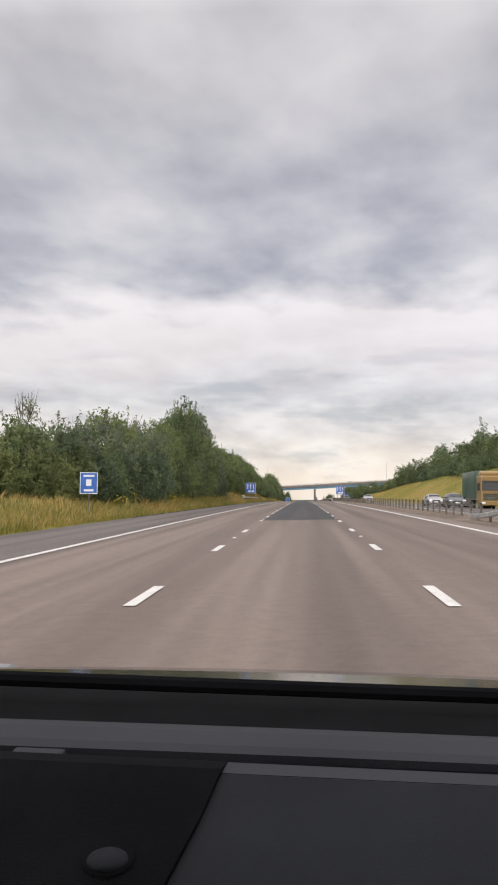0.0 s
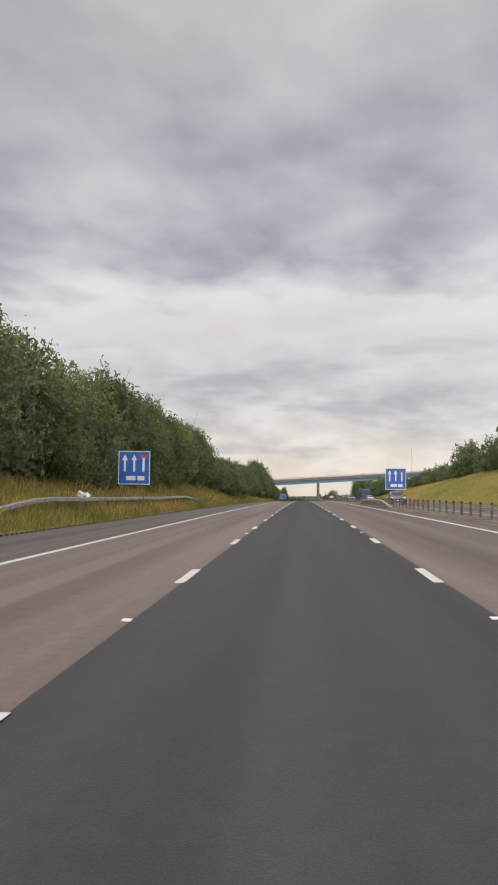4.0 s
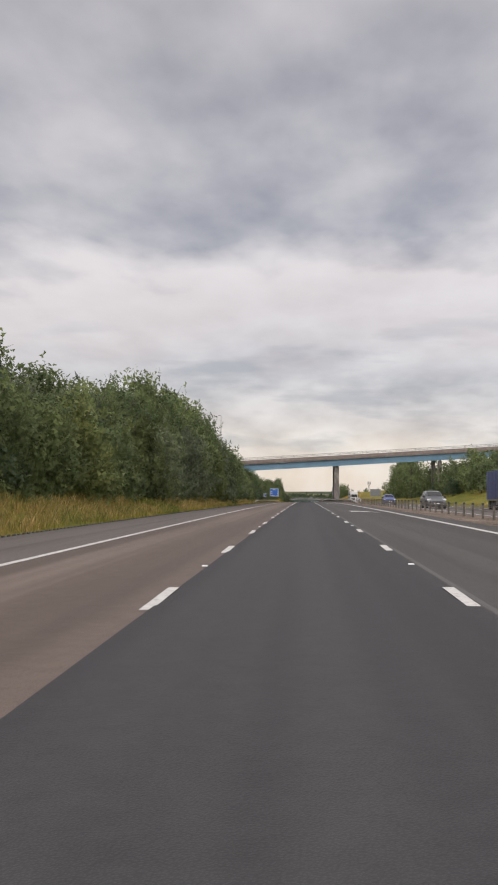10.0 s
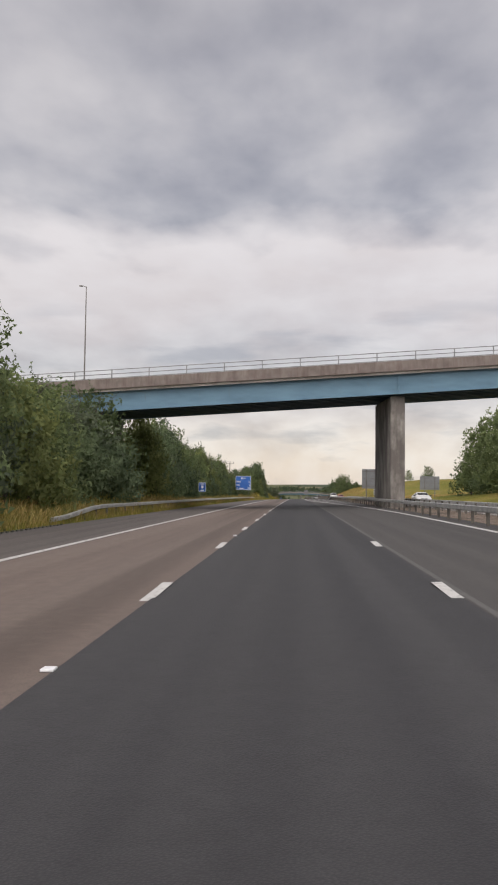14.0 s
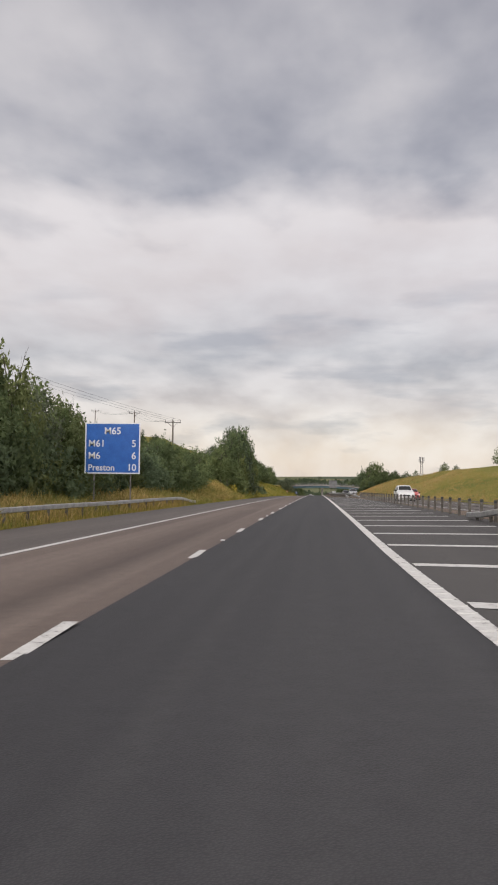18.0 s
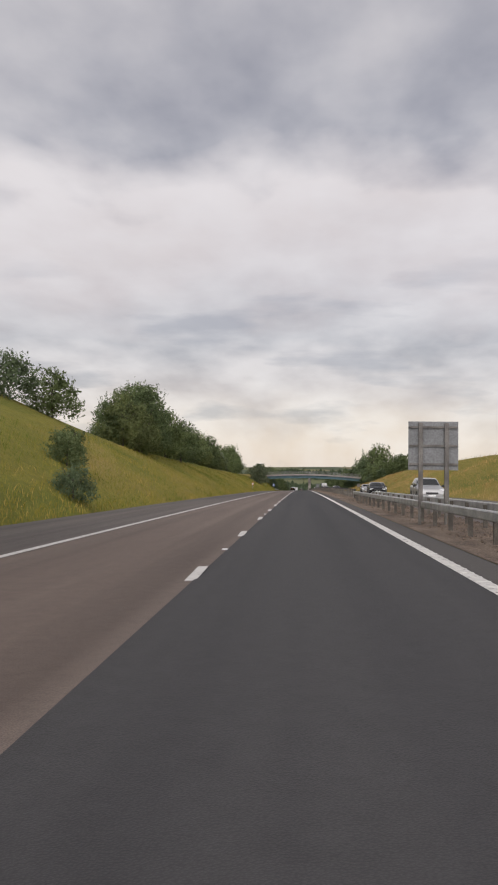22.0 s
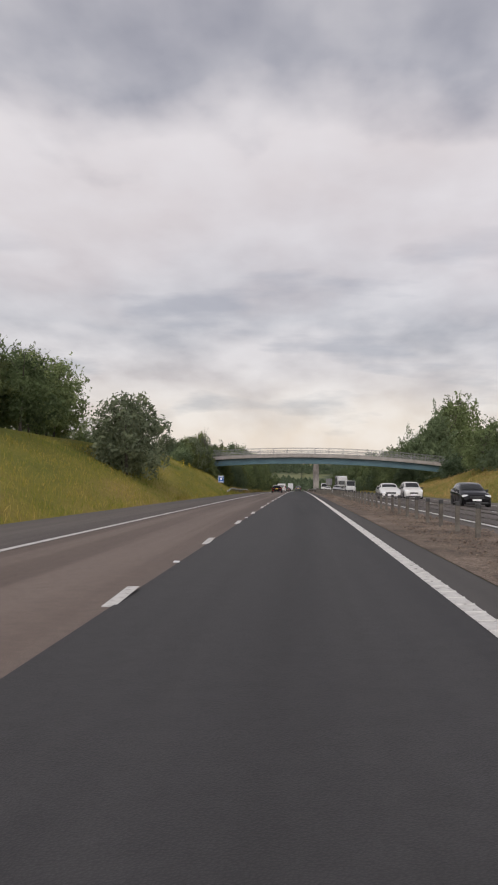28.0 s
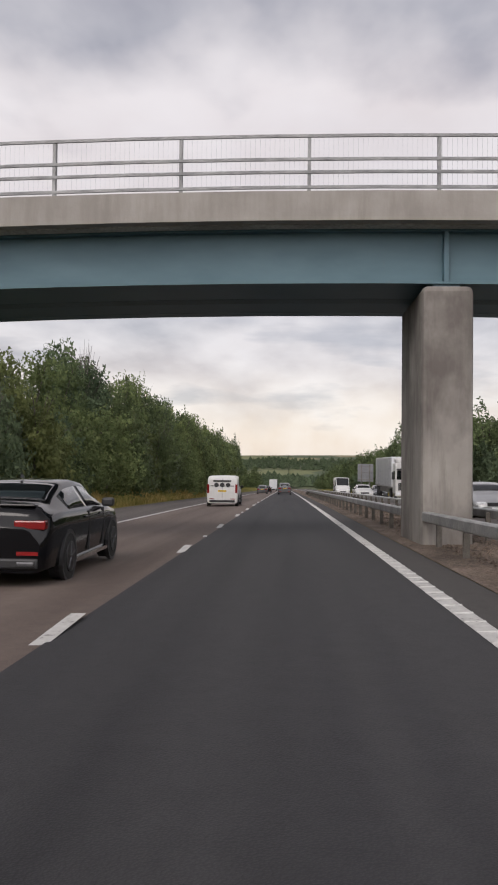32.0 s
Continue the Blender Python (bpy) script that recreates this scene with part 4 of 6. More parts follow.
# skyline of the left hedge: metres along the road, its height over the road, and how far out it stands
CREST = ((30, 4.8, -13.4), (47, 5.6, -13.4), (65, 7.6, -13.4), (80, 7.5, -13.4), (88, 8.7, -13.4), (95, 10.6, -13.4), (104, 13.2, -13.4), (110, 14.3, -13.4),
         (116, 13.4, -13.4), (122, 11.9, -13.4), (127, 9.6, -13.4), (131, 7.8, -14.2), (137, 8.0, -14.6), (141, 9.1, -14.6), (150, 10.3, -14.6), (168, 11.3, -14.6),
         (177, 9.8, -14.6), (190, 11.4, -14.6), (205, 11.2, -14.6), (228, 10.7, -14.6), (242, 11.3, -14.6), (252, 10.9, -14.6), (256, 8.5, -14.6),
         (276, 8.7, -14.6), (290, 8.3, -14.6), (300, 8.9, -15), (314, 8.2, -15.2), (328, 7.6, -15.4), (340, 10, -15.6), (352, 11.1, -15.6), (365, 9.5, -15.4),
         (375, 10, -15.2), (385, 11.6, -15), (396, 13.3, -15), (410, 14, -14.8), (425, 13.5, -14.5), (436, 13.8, -14.2), (442, 12.2, -14), (446, 10.6, -14), (450, 9.6, -13.9),
         (456, 8.3, -13.8), (467, 10.4, -13.6), (478, 10.9, -13.5), (486, 9.3, -13.5), (493, 8.3, -13.6), (502, 8.2, -13.8), (510, 8.8, -14), (530, 8.6, -14),
         (541, 9.6, -14.2), (548, 9.5, -14.2), (556, 7.9, -14.4), (580, 8, -14.6), (608, 8.2, -14.8), (626, 8, -14.6), (633, 6.6, -14.4), (640, 5.6, -14),
         (671, 5.2, -14), (684, 4.9, -14), (692, 5.8, -14), (700, 7.2, -12.8), (705, 8.6, -12), (711, 11.2, -11.6), (717, 11.8, -11.5), (723, 13, -11.4), (728, 11.6, -11.6),
         (734, 10.5, -11.8), (1026, 6.4, -16), (1032, 7.4, -16), (1041, 8.8, -16), (1054, 10.2, -16), (1063, 10.2, -15.5), (1068, 9.2, -14.4), (1080, 9.0, -13.8), (1090, 8.0, -13.5), (1096, 8.6, -13.5), (1104, 10.2, -13.5), (1112, 11.2, -13.5), (1118, 10.6, -13.5),
         (1125, 11.6, -13.5), (1150, 11.8, -13.5), (1167, 12.4, -13.5), (1190, 12.5, -13.5), (1260, 13.5, -13.5), (1320, 14.5, -13.5))


def crest(y):
    ys = [c[0] for c in CREST]
    return float(np.interp(y, ys, [c[1] for c in CREST])), float(np.interp(y, ys, [c[2] for c in CREST]))


def hedge(seed, y0, y1, step, part_way, out, kinds_low, kinds_mid, kinds_tall):
    """A line of trees whose tops keep to a share of the skyline, so many metres before it."""
    g = random.Random(seed)
    y = y0
    while y < y1:
        top, x = crest(y)
        x += out + g.uniform(-.8, .8)
        need = top * part_way * g.uniform(.9, 1.02) - (ground_z(x, y) - zr(y)) + .05
        if need > 1.2:
            key = g.choice(kinds_tall if need > 8 else kinds_mid if need > 5 else kinds_low)
            q = need / (KINDS[key][1] * .96)
            s = max(.6, min(.84 if y < 258 or y > 530 else 1.12, q * g.uniform(.95, 1.1)))
            tree(key, x, y, s, q / s, y > 1180)
        y += step * g.uniform(.75, 1.25)


BUSHES, OAKS, TALL = ("haw", "haw_b", "hazel", "elder"), ("oak", "oak", "willow", "hazel"), ("elm", "oak", "ash", "elm")
FRONT = ("hazel", "haw", "elder", "haw_b")
for y0, y1 in ((44, 132), (132, 258), (258, 446), (448, 510)):
    hedge(int(y0), y0, y1, 3.1, 1.0, 0.0, BUSHES, OAKS, TALL)
    hedge(int(y0) + 1, y0, y1, 3.0, .66, 2.6 if y0 == 258 else 1.2, FRONT, ("oak", "hazel", "haw", "willow"), OAKS)
hedge(531, 527.5, 640, 3.1, 1.0, 0.0, BUSHES, OAKS, TALL)
hedge(532, 531, 640, 3.2, .62, 1.0, FRONT, OAKS, OAKS)
hedge(640, 641, 686, 2.9, 1.0, 0.0, BUSHES, BUSHES, OAKS)
hedge(700, 705.5, 731, 2.2, 1.0, 0.0, BUSHES, OAKS, ("ash", "oak", "ash"))
hedge(701, 706, 729, 2.6, .66, .9, BUSHES, OAKS, OAKS)
hedge(1030, 1029, 1066, 2.6, 1.0, 0.0, BUSHES, ("willow", "oak", "willow", "hazel"), OAKS)
hedge(1070, 1070, 1300, 3.3, 1.0, 0.0, BUSHES, OAKS, ("oak", "ash", "elm"))
hedge(1071, 1070, 1240, 3.2, .64, 2.4, FRONT, OAKS, OAKS)
row(1, 30, 128, 3.4, -1, 5.2, 6.8, ("hazel", "haw_b", "low"), .5, .7)
row(3, 190, 300, 3.2, -1, 5.4, 7.5, FRONT, .65, .9)
row(46, 128, 190, 3.6, -1, 7.2, 8.6, ("hazel", "elder", "low"), .55, .75)
row(5, 300, 468, 3.0, -1, 4.4, 7.0, ("haw", "hazel", "elder", "low"), .8, 1.05)
row(26, 468, 510, 2.8, -1, 6.2, 8.0, ("hazel", "elder", "haw"), .65, .85, 1.0)
row(8, 572, 640, 3.2, -1, 7.4, 9.4, FRONT, .6, .85)
row(48, 529, 572, 3.2, -1, 7.4, 9.2, FRONT, .6, .85)
row(47, 44, 128, 3.6, -1, 4.0, 5.0, ("low",), .5, .8, .8)
row(45, 280, 470, 3.6, -1, 3.5, 4.9, ("low",), .5, .9, .8)
row(8, 534, 640, 3.2, -1, 5.4, 8.2, ("haw", "haw_b", "haw"), .8, 1.05)
row(10, 650, 681, 2.6, -1, 3.4, 6.5, ("haw", "haw_b", "haw"), .75, 1.0)
row(28, 690, 722, 3.0, -1, 12, 18, ("low",), .6, .9)
row(24, 652, 690, 3.4, -1, 8, 14, ("haw", "haw_b"), .4, .55, mass=True)
row(13, 800, 838, 2.6, -1, 9, 13.5, ("oak", "oak", "hazel"), .9, 1.15)
row(30, 838, 868, 3.0, -1, 11, 15.5, ("willow", "oak", "hazel"), .75, 1.0)
row(29, 868, 904, 2.6, -1, 10.5, 15, ("oak", "hazel", "oak"), .9, 1.1)
row(14, 906, 938, 4.4, -1, 10, 16, ("oak", "haw", "willow"), .7, .95)
row(22, 952, 992, 2.6, -1, 11.5, 16, ("oak", "oak", "hazel", "oak"), .9, 1.15)
row(23, 994, 1040, 2.6, -1, 14, 22, ("low", "haw_b", "low"), .6, .85, .85, back=True)
row(15, 1036, 1062, 2.2, -1, 5.5, 10.5, ("willow", "hazel", "elder", "haw"), .62, .85)
row(16, 1074, 1300, 3.4, -1, 4.2, 6.0, ("hazel", "haw_b", "elder", "low"), .6, .85)
row(18, 1300, 1560, 9.0, -1, 5, 12, ("oak", "haw"), 1.1, 1.4, mass=True)
LONE = (
    ("willow", -12.6, 983, 1.05, 1.15), ("oak", -20, 816, 1, 1.05), ("oak", -23, 940, 0.9, 1), ("willow", -11.9, 976, 1.32, 0.95),
    ("willow", -12.7, 978, 1, 1), ("haw", -20.5, 781, 1, 1), ("haw_b", -23, 776, 1, 1), ("oak", -20, 800, 0.75, 1), ("haw", -12.0, 756.5, 0.52, 0.95),
    ("low", -14.5, 766, 0.7, 1), ("haw", -14.5, 744, 0.6, 1), ("ash", -14.2, 1106, 0.8, 1.5), ("thin", -13.8, 1111, 1.1, 1.2), ("ash", -14.6, 1114, 0.75, 1.6), ("thin", -14, 46, 0.65, 1.1),
    ("thin", -14.4, 1050, 0.9, 1), ("thin", -15.1, 1054, 0.85, 1), ("oak", -48, 690, 0.7, 1), ("elm", -21, 818, 0.85, 1),
    ("elm", -20.5, 825, 0.85, 1.05), ("oak", -20.2, 831, 0.95, 1), ("oak", -19.5, 837, 0.75, 1), ("thin", -13.2, 141, 0.8, 1),
    ("thin", -13.6, 146, 0.85, 1), ("thin", -13.4, 152, 0.8, 1), ("thin", -13.4, 163, 0.95, 1), ("thin", -14, 236, 1, 1.05),
    ("thin", -14.4, 241, 1.05, 1.05), ("thin", -13.6, 246, 1, 1), ("thin", -14.5, 251, 1, 1), ("thin", -12, 110, 1.1, 1.15),
    ("low", -11.9, 733, 0.8, 1), ("oak", -33, 668, 0.6, 1), ("haw", -18.4, 701, 0.6, 1), ("hazel", -18, 704.5, 0.55, 1), ("haw_b", -17.4, 708, 0.7, 1),
    ("elder", -16.6, 711, 0.75, 1), ("haw", -15.8, 714.5, 0.8, 1), ("haw_b", -9.2, 748, 0.42, 1), ("oak", -24, 698, 0.5, 0.8),)
for kind, x, y, s, h in LONE:
    tree(kind, x, y, s, h)
# right bank
row(31, 40, 330, 4.6, 1, 13, 18, ("elder", "haw_b", "oak"), .8, 1.15)
row(32, 40, 340, 5.0, 1, 19, 26, ("oak", "haw", "ash"), .9, 1.2, mass=True)
row(43, 40, 340, 7.0, 1, 27, 38, ("haw", "oak"), .7, 1.0, mass=True)
row(27, 452, 509, 3.0, 1, 6.5, 12.5, ("elder", "oak", "oak"), .85, 1.1)
row(33, 330, 446, 3.2, 1, 13.5, 18, ("elder", "haw", "haw_b", "hazel"), .6, .9)
row(34, 330, 446, 4.0, 1, 19, 26, ("haw", "oak"), .55, .75, mass=True)
row(34, 446, 508, 4.0, 1, 11, 19, ("haw", "oak"), .65, .9, mass=True)
row(35, 534, 600, 3.0, 1, 8, 14, ("elder", "oak", "oak", "elm"), .9, 1.1, 1.08)
row(36, 640, 720, 10.0, 1, 34, 50, ("oak", "haw"), .8, 1.0)
row(37, 740, 900, 40.0, 1, 20, 34, ("oak", "haw", "haw"), .5, .75)
row(44, 986, 1014, 2.2, 1, 19, 40, ("oak", "haw", "oak"), .6, .85)
row(38, 1006, 1060, 3.2, 1, 8.5, 14, ("oak", "elder", "haw_b"), .75, .95)
row(39, 985, 1060, 3.4, 1, 15, 26, ("haw", "oak", "oak"), .8, 1.05, mass=True)
row(40, 1070, 1300, 3.4, 1, 2.5, 7, ("elder", "oak", "haw_b"), .9, 1.25, 1.1)
row(41, 1070, 1300, 4.5, 1, 8, 15, ("ash", "oak"), .9, 1.25, 1.15, mass=True)
for x, y, s in ((34, 1088, 1.2), (37, 1098, 1.4), (41, 1106, 1.35), (36, 1112, 1.2)):
    tree("elm", x, y, s, 1.2, True)
row(42, 1300, 1560, 9.0, 1, 4, 12, ("oak", "haw"), 1.1, 1.4, mass=True)


def woods():
    """The rows behind the first ones, as masses of leaves."""
    for leaf in (LEAF_GREEN, LEAF_DARK):
        v, n = [], 0
        for me, x, y, q, t, a in WOODS:
            if (me.materials[0] is LEAF_DARK) != (leaf is LEAF_DARK):
                continue
            co = np.empty(len(me.vertices) * 3, dtype=np.float32)
            me.vertices.foreach_get("co", co)
            co = co.reshape(-1, 3) * q
            c, s = math.cos(a), math.sin(a)
            v.append(np.stack([co[:, 0] * c - co[:, 1] * s + x, co[:, 0] * s + co[:, 1] * c + y, co[:, 2] * t + ground_z(x, y)], 1))
        v = np.concatenate(v)
        f = np.arange(len(v)).reshape(-1, 3)
        tagged(part("woods", (v.tolist(), [], f.tolist()), leaf), "green woods behind the first row of trees", "woods", kind="stuff")


woods()


def grass_stuff(name, seed, strips, per_metre, material, label, tall):
    """Blades in tufts, strewn over stretches of the verge."""
    g = np.random.default_rng(seed)
    vs = []
    for y0, y1, side, u0, u1, k in strips:
        n = int((y1 - y0) * per_metre * k)
        ys = y0 + (y1 - y0) * g.random(n)
        us = u0 + (u1 - u0) * g.random(n) ** 1.3
        for y, u in zip(ys, us):
            x = LEFT_EDGE - .1 - u if side < 0 else (far_foot(y) + .1 + u if side > 0 else u)
            lush = noise.noise((x * .8, y * .28, 2)) + .6 * noise.noise((x * 2.1, y * 1.3, 7))
            if lush > -.42:                         # tufts, with thin places between them
                vs.append((x, y, ground_z(x, y), .72 + .62 * lush))
    p = np.array(vs)
    n = len(p)
    h = tall * (.4 + .75 * g.random(n)) * p[:, 3]
    a = g.random(n) * 6.283
    w = (.007 + .015 * g.random(n)) * tall / .6
    lean = g.normal(size=(n, 2)) * .36 * h[:, None]
    sx, sy = np.cos(a) * w, np.sin(a) * w
    z = p[:, 2]
    v = np.stack([np.stack([p[:, 0] - sx, p[:, 1] - sy, z - .05], 1), np.stack([p[:, 0] + sx, p[:, 1] + sy, z - .05], 1),
                  np.stack([p[:, 0] + lean[:, 0] * .5 + sx * .8, p[:, 1] + lean[:, 1] * .5 + sy * .8, z + h * .6], 1),
                  np.stack([p[:, 0] + lean[:, 0], p[:, 1] + lean[:, 1], z + h], 1),
                  np.stack([p[:, 0] + lean[:, 0] * .4 - sx * .8, p[:, 1] + lean[:, 1] * .4 - sy * .8, z + h * .55], 1)], 1).reshape(-1, 3)
    f = [tuple(range(5 * i, 5 * i + 5)) for i in range(n)]
    tagged(part(name, (v.tolist(), [], f), material), label, "grass", kind="stuff")


grass_stuff("tall_grass", 5, ((8, 700, -1, .2, 4.5, 1.0), (1066, 1150, -1, .2, 3, .8)), 210, STRAW, "tall straw-coloured grass on the verge", .62)
grass_stuff("bank_grass", 6, ((640, 1060, -1, 0, 9, 1.0), (8, 640, -1, 0, 2.5, .5)), 210, GREENBLADE, "green and yellow grass on the cutting", .38)
grass_stuff("bank_grass", 7, ((60, 440, 1, .3, 13, .9), (600, 1060, 1, .2, 14, 1.6)), 70, GOLD, "dry golden grass on the far bank", .5)


def far_woods():
    """Woods on the foot of the far hill: many leaf masses."""
    g = np.random.default_rng(11)
    v, f = [], []
    for i in range(9000):
        y = 1750 + 950 * g.random()
        x = g.normal() * 520
        if noise.noise((x * .004, y * .004, 3)) < -0.12 + (y - 2300) * .0006:
            continue
        z, s = ground_z(x, y), 5 + 6 * g.random()
        b = len(v)
        for k in range(5):
            a = k * 1.2566 + g.random()
            v.append((x + math.cos(a) * s * .6, y + math.sin(a) * s * .6, z + s * (.1 + .25 * g.random())))
        v.append((x + g.normal(), y, z + s * (.75 + .4 * g.random())))
        f += [(b + k, b + (k + 1) % 5, b + 5) for k in range(5)]
    tagged(part("far_woods", (v, [], f), LEAF_DARK), "dark green woods on the far hillside", "woods", kind="stuff")


far_woods()


def stones():
    """Loose stones on the central reservation."""
    g = np.random.default_rng(21)
    v, f = [], []
    for i in range(15000):
        y = 690 + 420 * g.random()
        a, b = own_right(y) + .5, far_line(y) - .6
        x = a + (b - a) * g.random()
        s = .018 + .045 * g.random() ** 2
        z = on_road(x, y) + .012
        k = len(v)
        r = g.random(6) * .6 + .7
        v += [(x - s * r[0], y - s * .6, z), (x + s * r[1], y - s * .5, z), (x + s * .3, y + s * r[2], z), (x - s * .6, y + s * .7 * r[3], z), (x + s * .1, y, z + s * r[4])]
        f += [(k, k + 1, k + 4), (k + 1, k + 2, k + 4), (k + 2, k + 3, k + 4), (k + 3, k, k + 4)]
    tagged(part("stones", (v, [], f), GRAVEL), "loose brown stones on the central strip", "stones", kind="stuff")


stones()


def flowers(name, seed, spots, material, label, n=7, tall=.8):
    """Stalks with flat heads of small flowers, strewn through the verge."""
    g = random.Random(seed)
    a = bmesh.new()
    for x, y in spots:
        z = ground_z(x, y)
        for i in range(n):
            dx, dy, h = g.uniform(-.45, .45), g.uniform(-.6, .6), tall * g.uniform(.75, 1.2)
            rod(a, (x + dx * .6, y + dy * .6, z - .05), (x + dx, y + dy, z + h), .008, sides=4)
            first = len(a.faces)
            for j in range(4):
                bmesh.ops.create_icosphere(a, subdivisions=1, radius=.03, matrix=Matrix.Translation((x + dx + g.uniform(-.09, .09), y + dy + g.uniform(-.09, .09), z + h + g.uniform(-.03, .04))))
            a.faces.ensure_lookup_table()
            for k in range(first, len(a.faces)):
                a.faces[k].material_index = 1
    ob = part(name, a, GREENBLADE)
    ob.data.materials.append(material)
    tagged(ob, label, "wild flowers", kind="stuff")


flowers("ragwort", 3, [(-9.6 - .5 * (i % 3), 52 + 6.3 * i) for i in range(6)] + [(-9.6 - .7 * (i % 4), 698 + 4.3 * i) for i in range(8)] + [(-13.5, 1018), (-12.6, 1021)], YELLOW_FLOWER, "yellow ragwort in the verge grass")
flowers("cow_parsley", 4, [(-11 - .5 * (i % 3), 58 + 5.0 * i) for i in range(7)] + [(-11.6 - .4 * (i % 4), 472 + 3.0 * i) for i in range(7)] + [(-12, 724), (-12.5, 727)], WHITE_FLOWER, "white cow parsley beside the hedge", tall=1.1)


def drain_kerb(y0, y1):
    """Slotted concrete kerb drain between the shoulder and the grass."""
    base = tagged(strip("drain_kerb", LEFT_EDGE - .16, LEFT_EDGE + .02, y0, y1, KERB, lift=.03), "low slotted concrete kerb drain along the shoulder", "kerb", kind="structure")
    v, f = [], []
    for y in span(y0, y1, .5):
        x, z = LEFT_EDGE + .02, on_road(LEFT_EDGE + .02, y)
        k = len(v)
        v += [(x + a, y + b, z + c) for c in (.0, .055) for a, b in ((0, -.09), (.05, -.09), (.05, .09), (0, .09))]
        f += [(k, k + 1, k + 5, k + 4), (k + 1, k + 2, k + 6, k + 5), (k + 2, k + 3, k + 7, k + 6), (k + 4, k + 5, k + 6, k + 7)]
    tagged(part("kerb_slots", (v, [], f), BLACK_CAP), "dark drain slots in the kerb", "kerb", kind="stuff")


drain_kerb(48, 484)


def wooden_fence(a, b, n):
    """Short weathered rail fence that climbs the bank."""
    root = empty("wooden_fence", 0, 0, 0, "weathered brown post and rail fence on the bank", "fence")
    tops = []
    for i in range(n):
        t = i / (n - 1)
        x, y = a[0] + (b[0] - a[0]) * t, a[1] + (b[1] - a[1]) * t
        z = ground_z(x, y)
        part("post", boxed(x - .06, x + .06, y - .06, y + .06, z - .3, z + 1.2, bevel=.015), POLE_WOOD, root)
        tops.append((x, y, z))
    for h in (.45, .8, 1.1):
        for p, q in zip(tops, tops[1:]):
            part("rail", rodded((p[0] + .05, p[1], p[2] + h), (q[0] + .05, q[1], q[2] + h), .045, sides=6), POLE_WOOD, root)


wooden_fence((-11.4, 704), (-15.2, 723), 9)


def phone_box(x, y):
    """Orange roadside telephone on a short post."""
    root = empty("emergency_phone", x, y, ground_z(x, y), "orange emergency telephone on a grey post", "telephone")
    part("post", boxed(-.06, .06, -.05, .05, -.4, 1.0, bevel=.01), SIGN_BACK, root)
    case = part("housing", boxed(-.17, .17, -.13, .13, .95, 1.5, bevel=.04), ORANGE, root, "orange housing")
    part("hatch", boxed(-.12, .12, -.145, -.125, 1.05, 1.38, bevel=.006), SIGN_WHITE, case, "pale hatch")


phone_box(-9.0, 889)
litter = bmesh.new()
for i in range(5):
    bmesh.ops.create_icosphere(litter, subdivisions=2, radius=.22, matrix=Matrix.Translation((.16 * math.sin(i * 2.1), .2 * math.cos(i * 1.7), .12 + .12 * (i % 3))))
for w in litter.verts:
    w.co += Vector((noise.noise(w.co * 7), noise.noise(w.co * 7 + Vector((5, 0, 0))), noise.noise(w.co * 7 + Vector((0, 9, 0))))) * .12
bag = part("litter_bag", litter, WHITE_FLOWER)
bag.location = (-10.2, 168, ground_z(-10.2, 168))
tagged(bag, "crumpled white plastic bag in the verge grass", "litter")

# ================= vehicles =================


def car_paint(name, c, rough=0.28, metal=0.0):
    k = Nodes(name, rough, metal)
    at = k.local()
    dust = k.ramp(k.noise(at, 3.0, 4), (0.4, c), (0.8, tuple(v * 0.85 + (0.012 if max(c) > .05 else .003) for v in c)))
    k.colour(dust)
    k.b.inputs["Coat Weight"].default_value = 0.5 if max(c) > .05 else .1
    k.b.inputs["Specular IOR Level"].default_value = .5 if max(c) > .05 else .2
    k.b.inputs["Coat Roughness"].default_value = 0.06
    return k.m


PAINTS = {n: car_paint("car_paint_" + n, c, r, m) for n, c, r, m in (
    ("black", (0.004, 0.004, 0.005), .1, 0), ("white", (0.56, 0.555, 0.54), .4, 0), ("silver", (0.38, 0.38, 0.38), .35, .6), ("grey", (0.085, 0.09, 0.095), .3, .4),
    ("red", (0.38, 0.03, 0.025), .3, 0), ("blue", (0.03, 0.06, 0.20), .35, 0), ("green", (0.03, 0.085, 0.055), .45, 0), ("yellow", (0.22, 0.13, 0.03), .4, 0), ("navy", (0.035, 0.045, 0.12), .5, 0))}


def tinted_glass():
    k = Nodes("tinted_car_glass", 0.04)
    k.b.inputs["Base Color"].default_value = (0.012, 0.014, 0.015, 1)
    k.b.inputs["Transmission Weight"].default_value = 0.3
    return k.m


GLASS = tinted_glass()
RUBBER = speckled("tyre_rubber", (0.012, 0.012, 0.012), (0.025, 0.025, 0.025), 8, 0.85, world_space=False)
TRIM = speckled("black_trim", (0.014, 0.014, 0.015), (0.024, 0.024, 0.025), 6, 0.5, world_space=False)
ALLOY = speckled("grey_alloy", (0.07, 0.07, 0.075), (0.12, 0.12, 0.125), 6, 0.4, 0.7, world_space=False)
CHROME = speckled("chrome_trim", (0.6, 0.6, 0.6), (0.7, 0.7, 0.7), 6, 0.12, 1.0, bump=0.0, world_space=False)
TAIL = speckled("red_lamp_lens", (0.16, 0.008, 0.008), (0.22, 0.012, 0.012), 5, 0.15, bump=0.0, world_space=False)
HEAD = speckled("clear_lamp_lens", (0.62, 0.64, 0.66), (0.75, 0.76, 0.78), 5, 0.1, bump=0.0, world_space=False)
PLATE_Y = speckled("yellow_number_plate", (0.72, 0.46, 0.02), (0.78, 0.5, 0.03), 5, 0.4, bump=0.0, world_space=False)
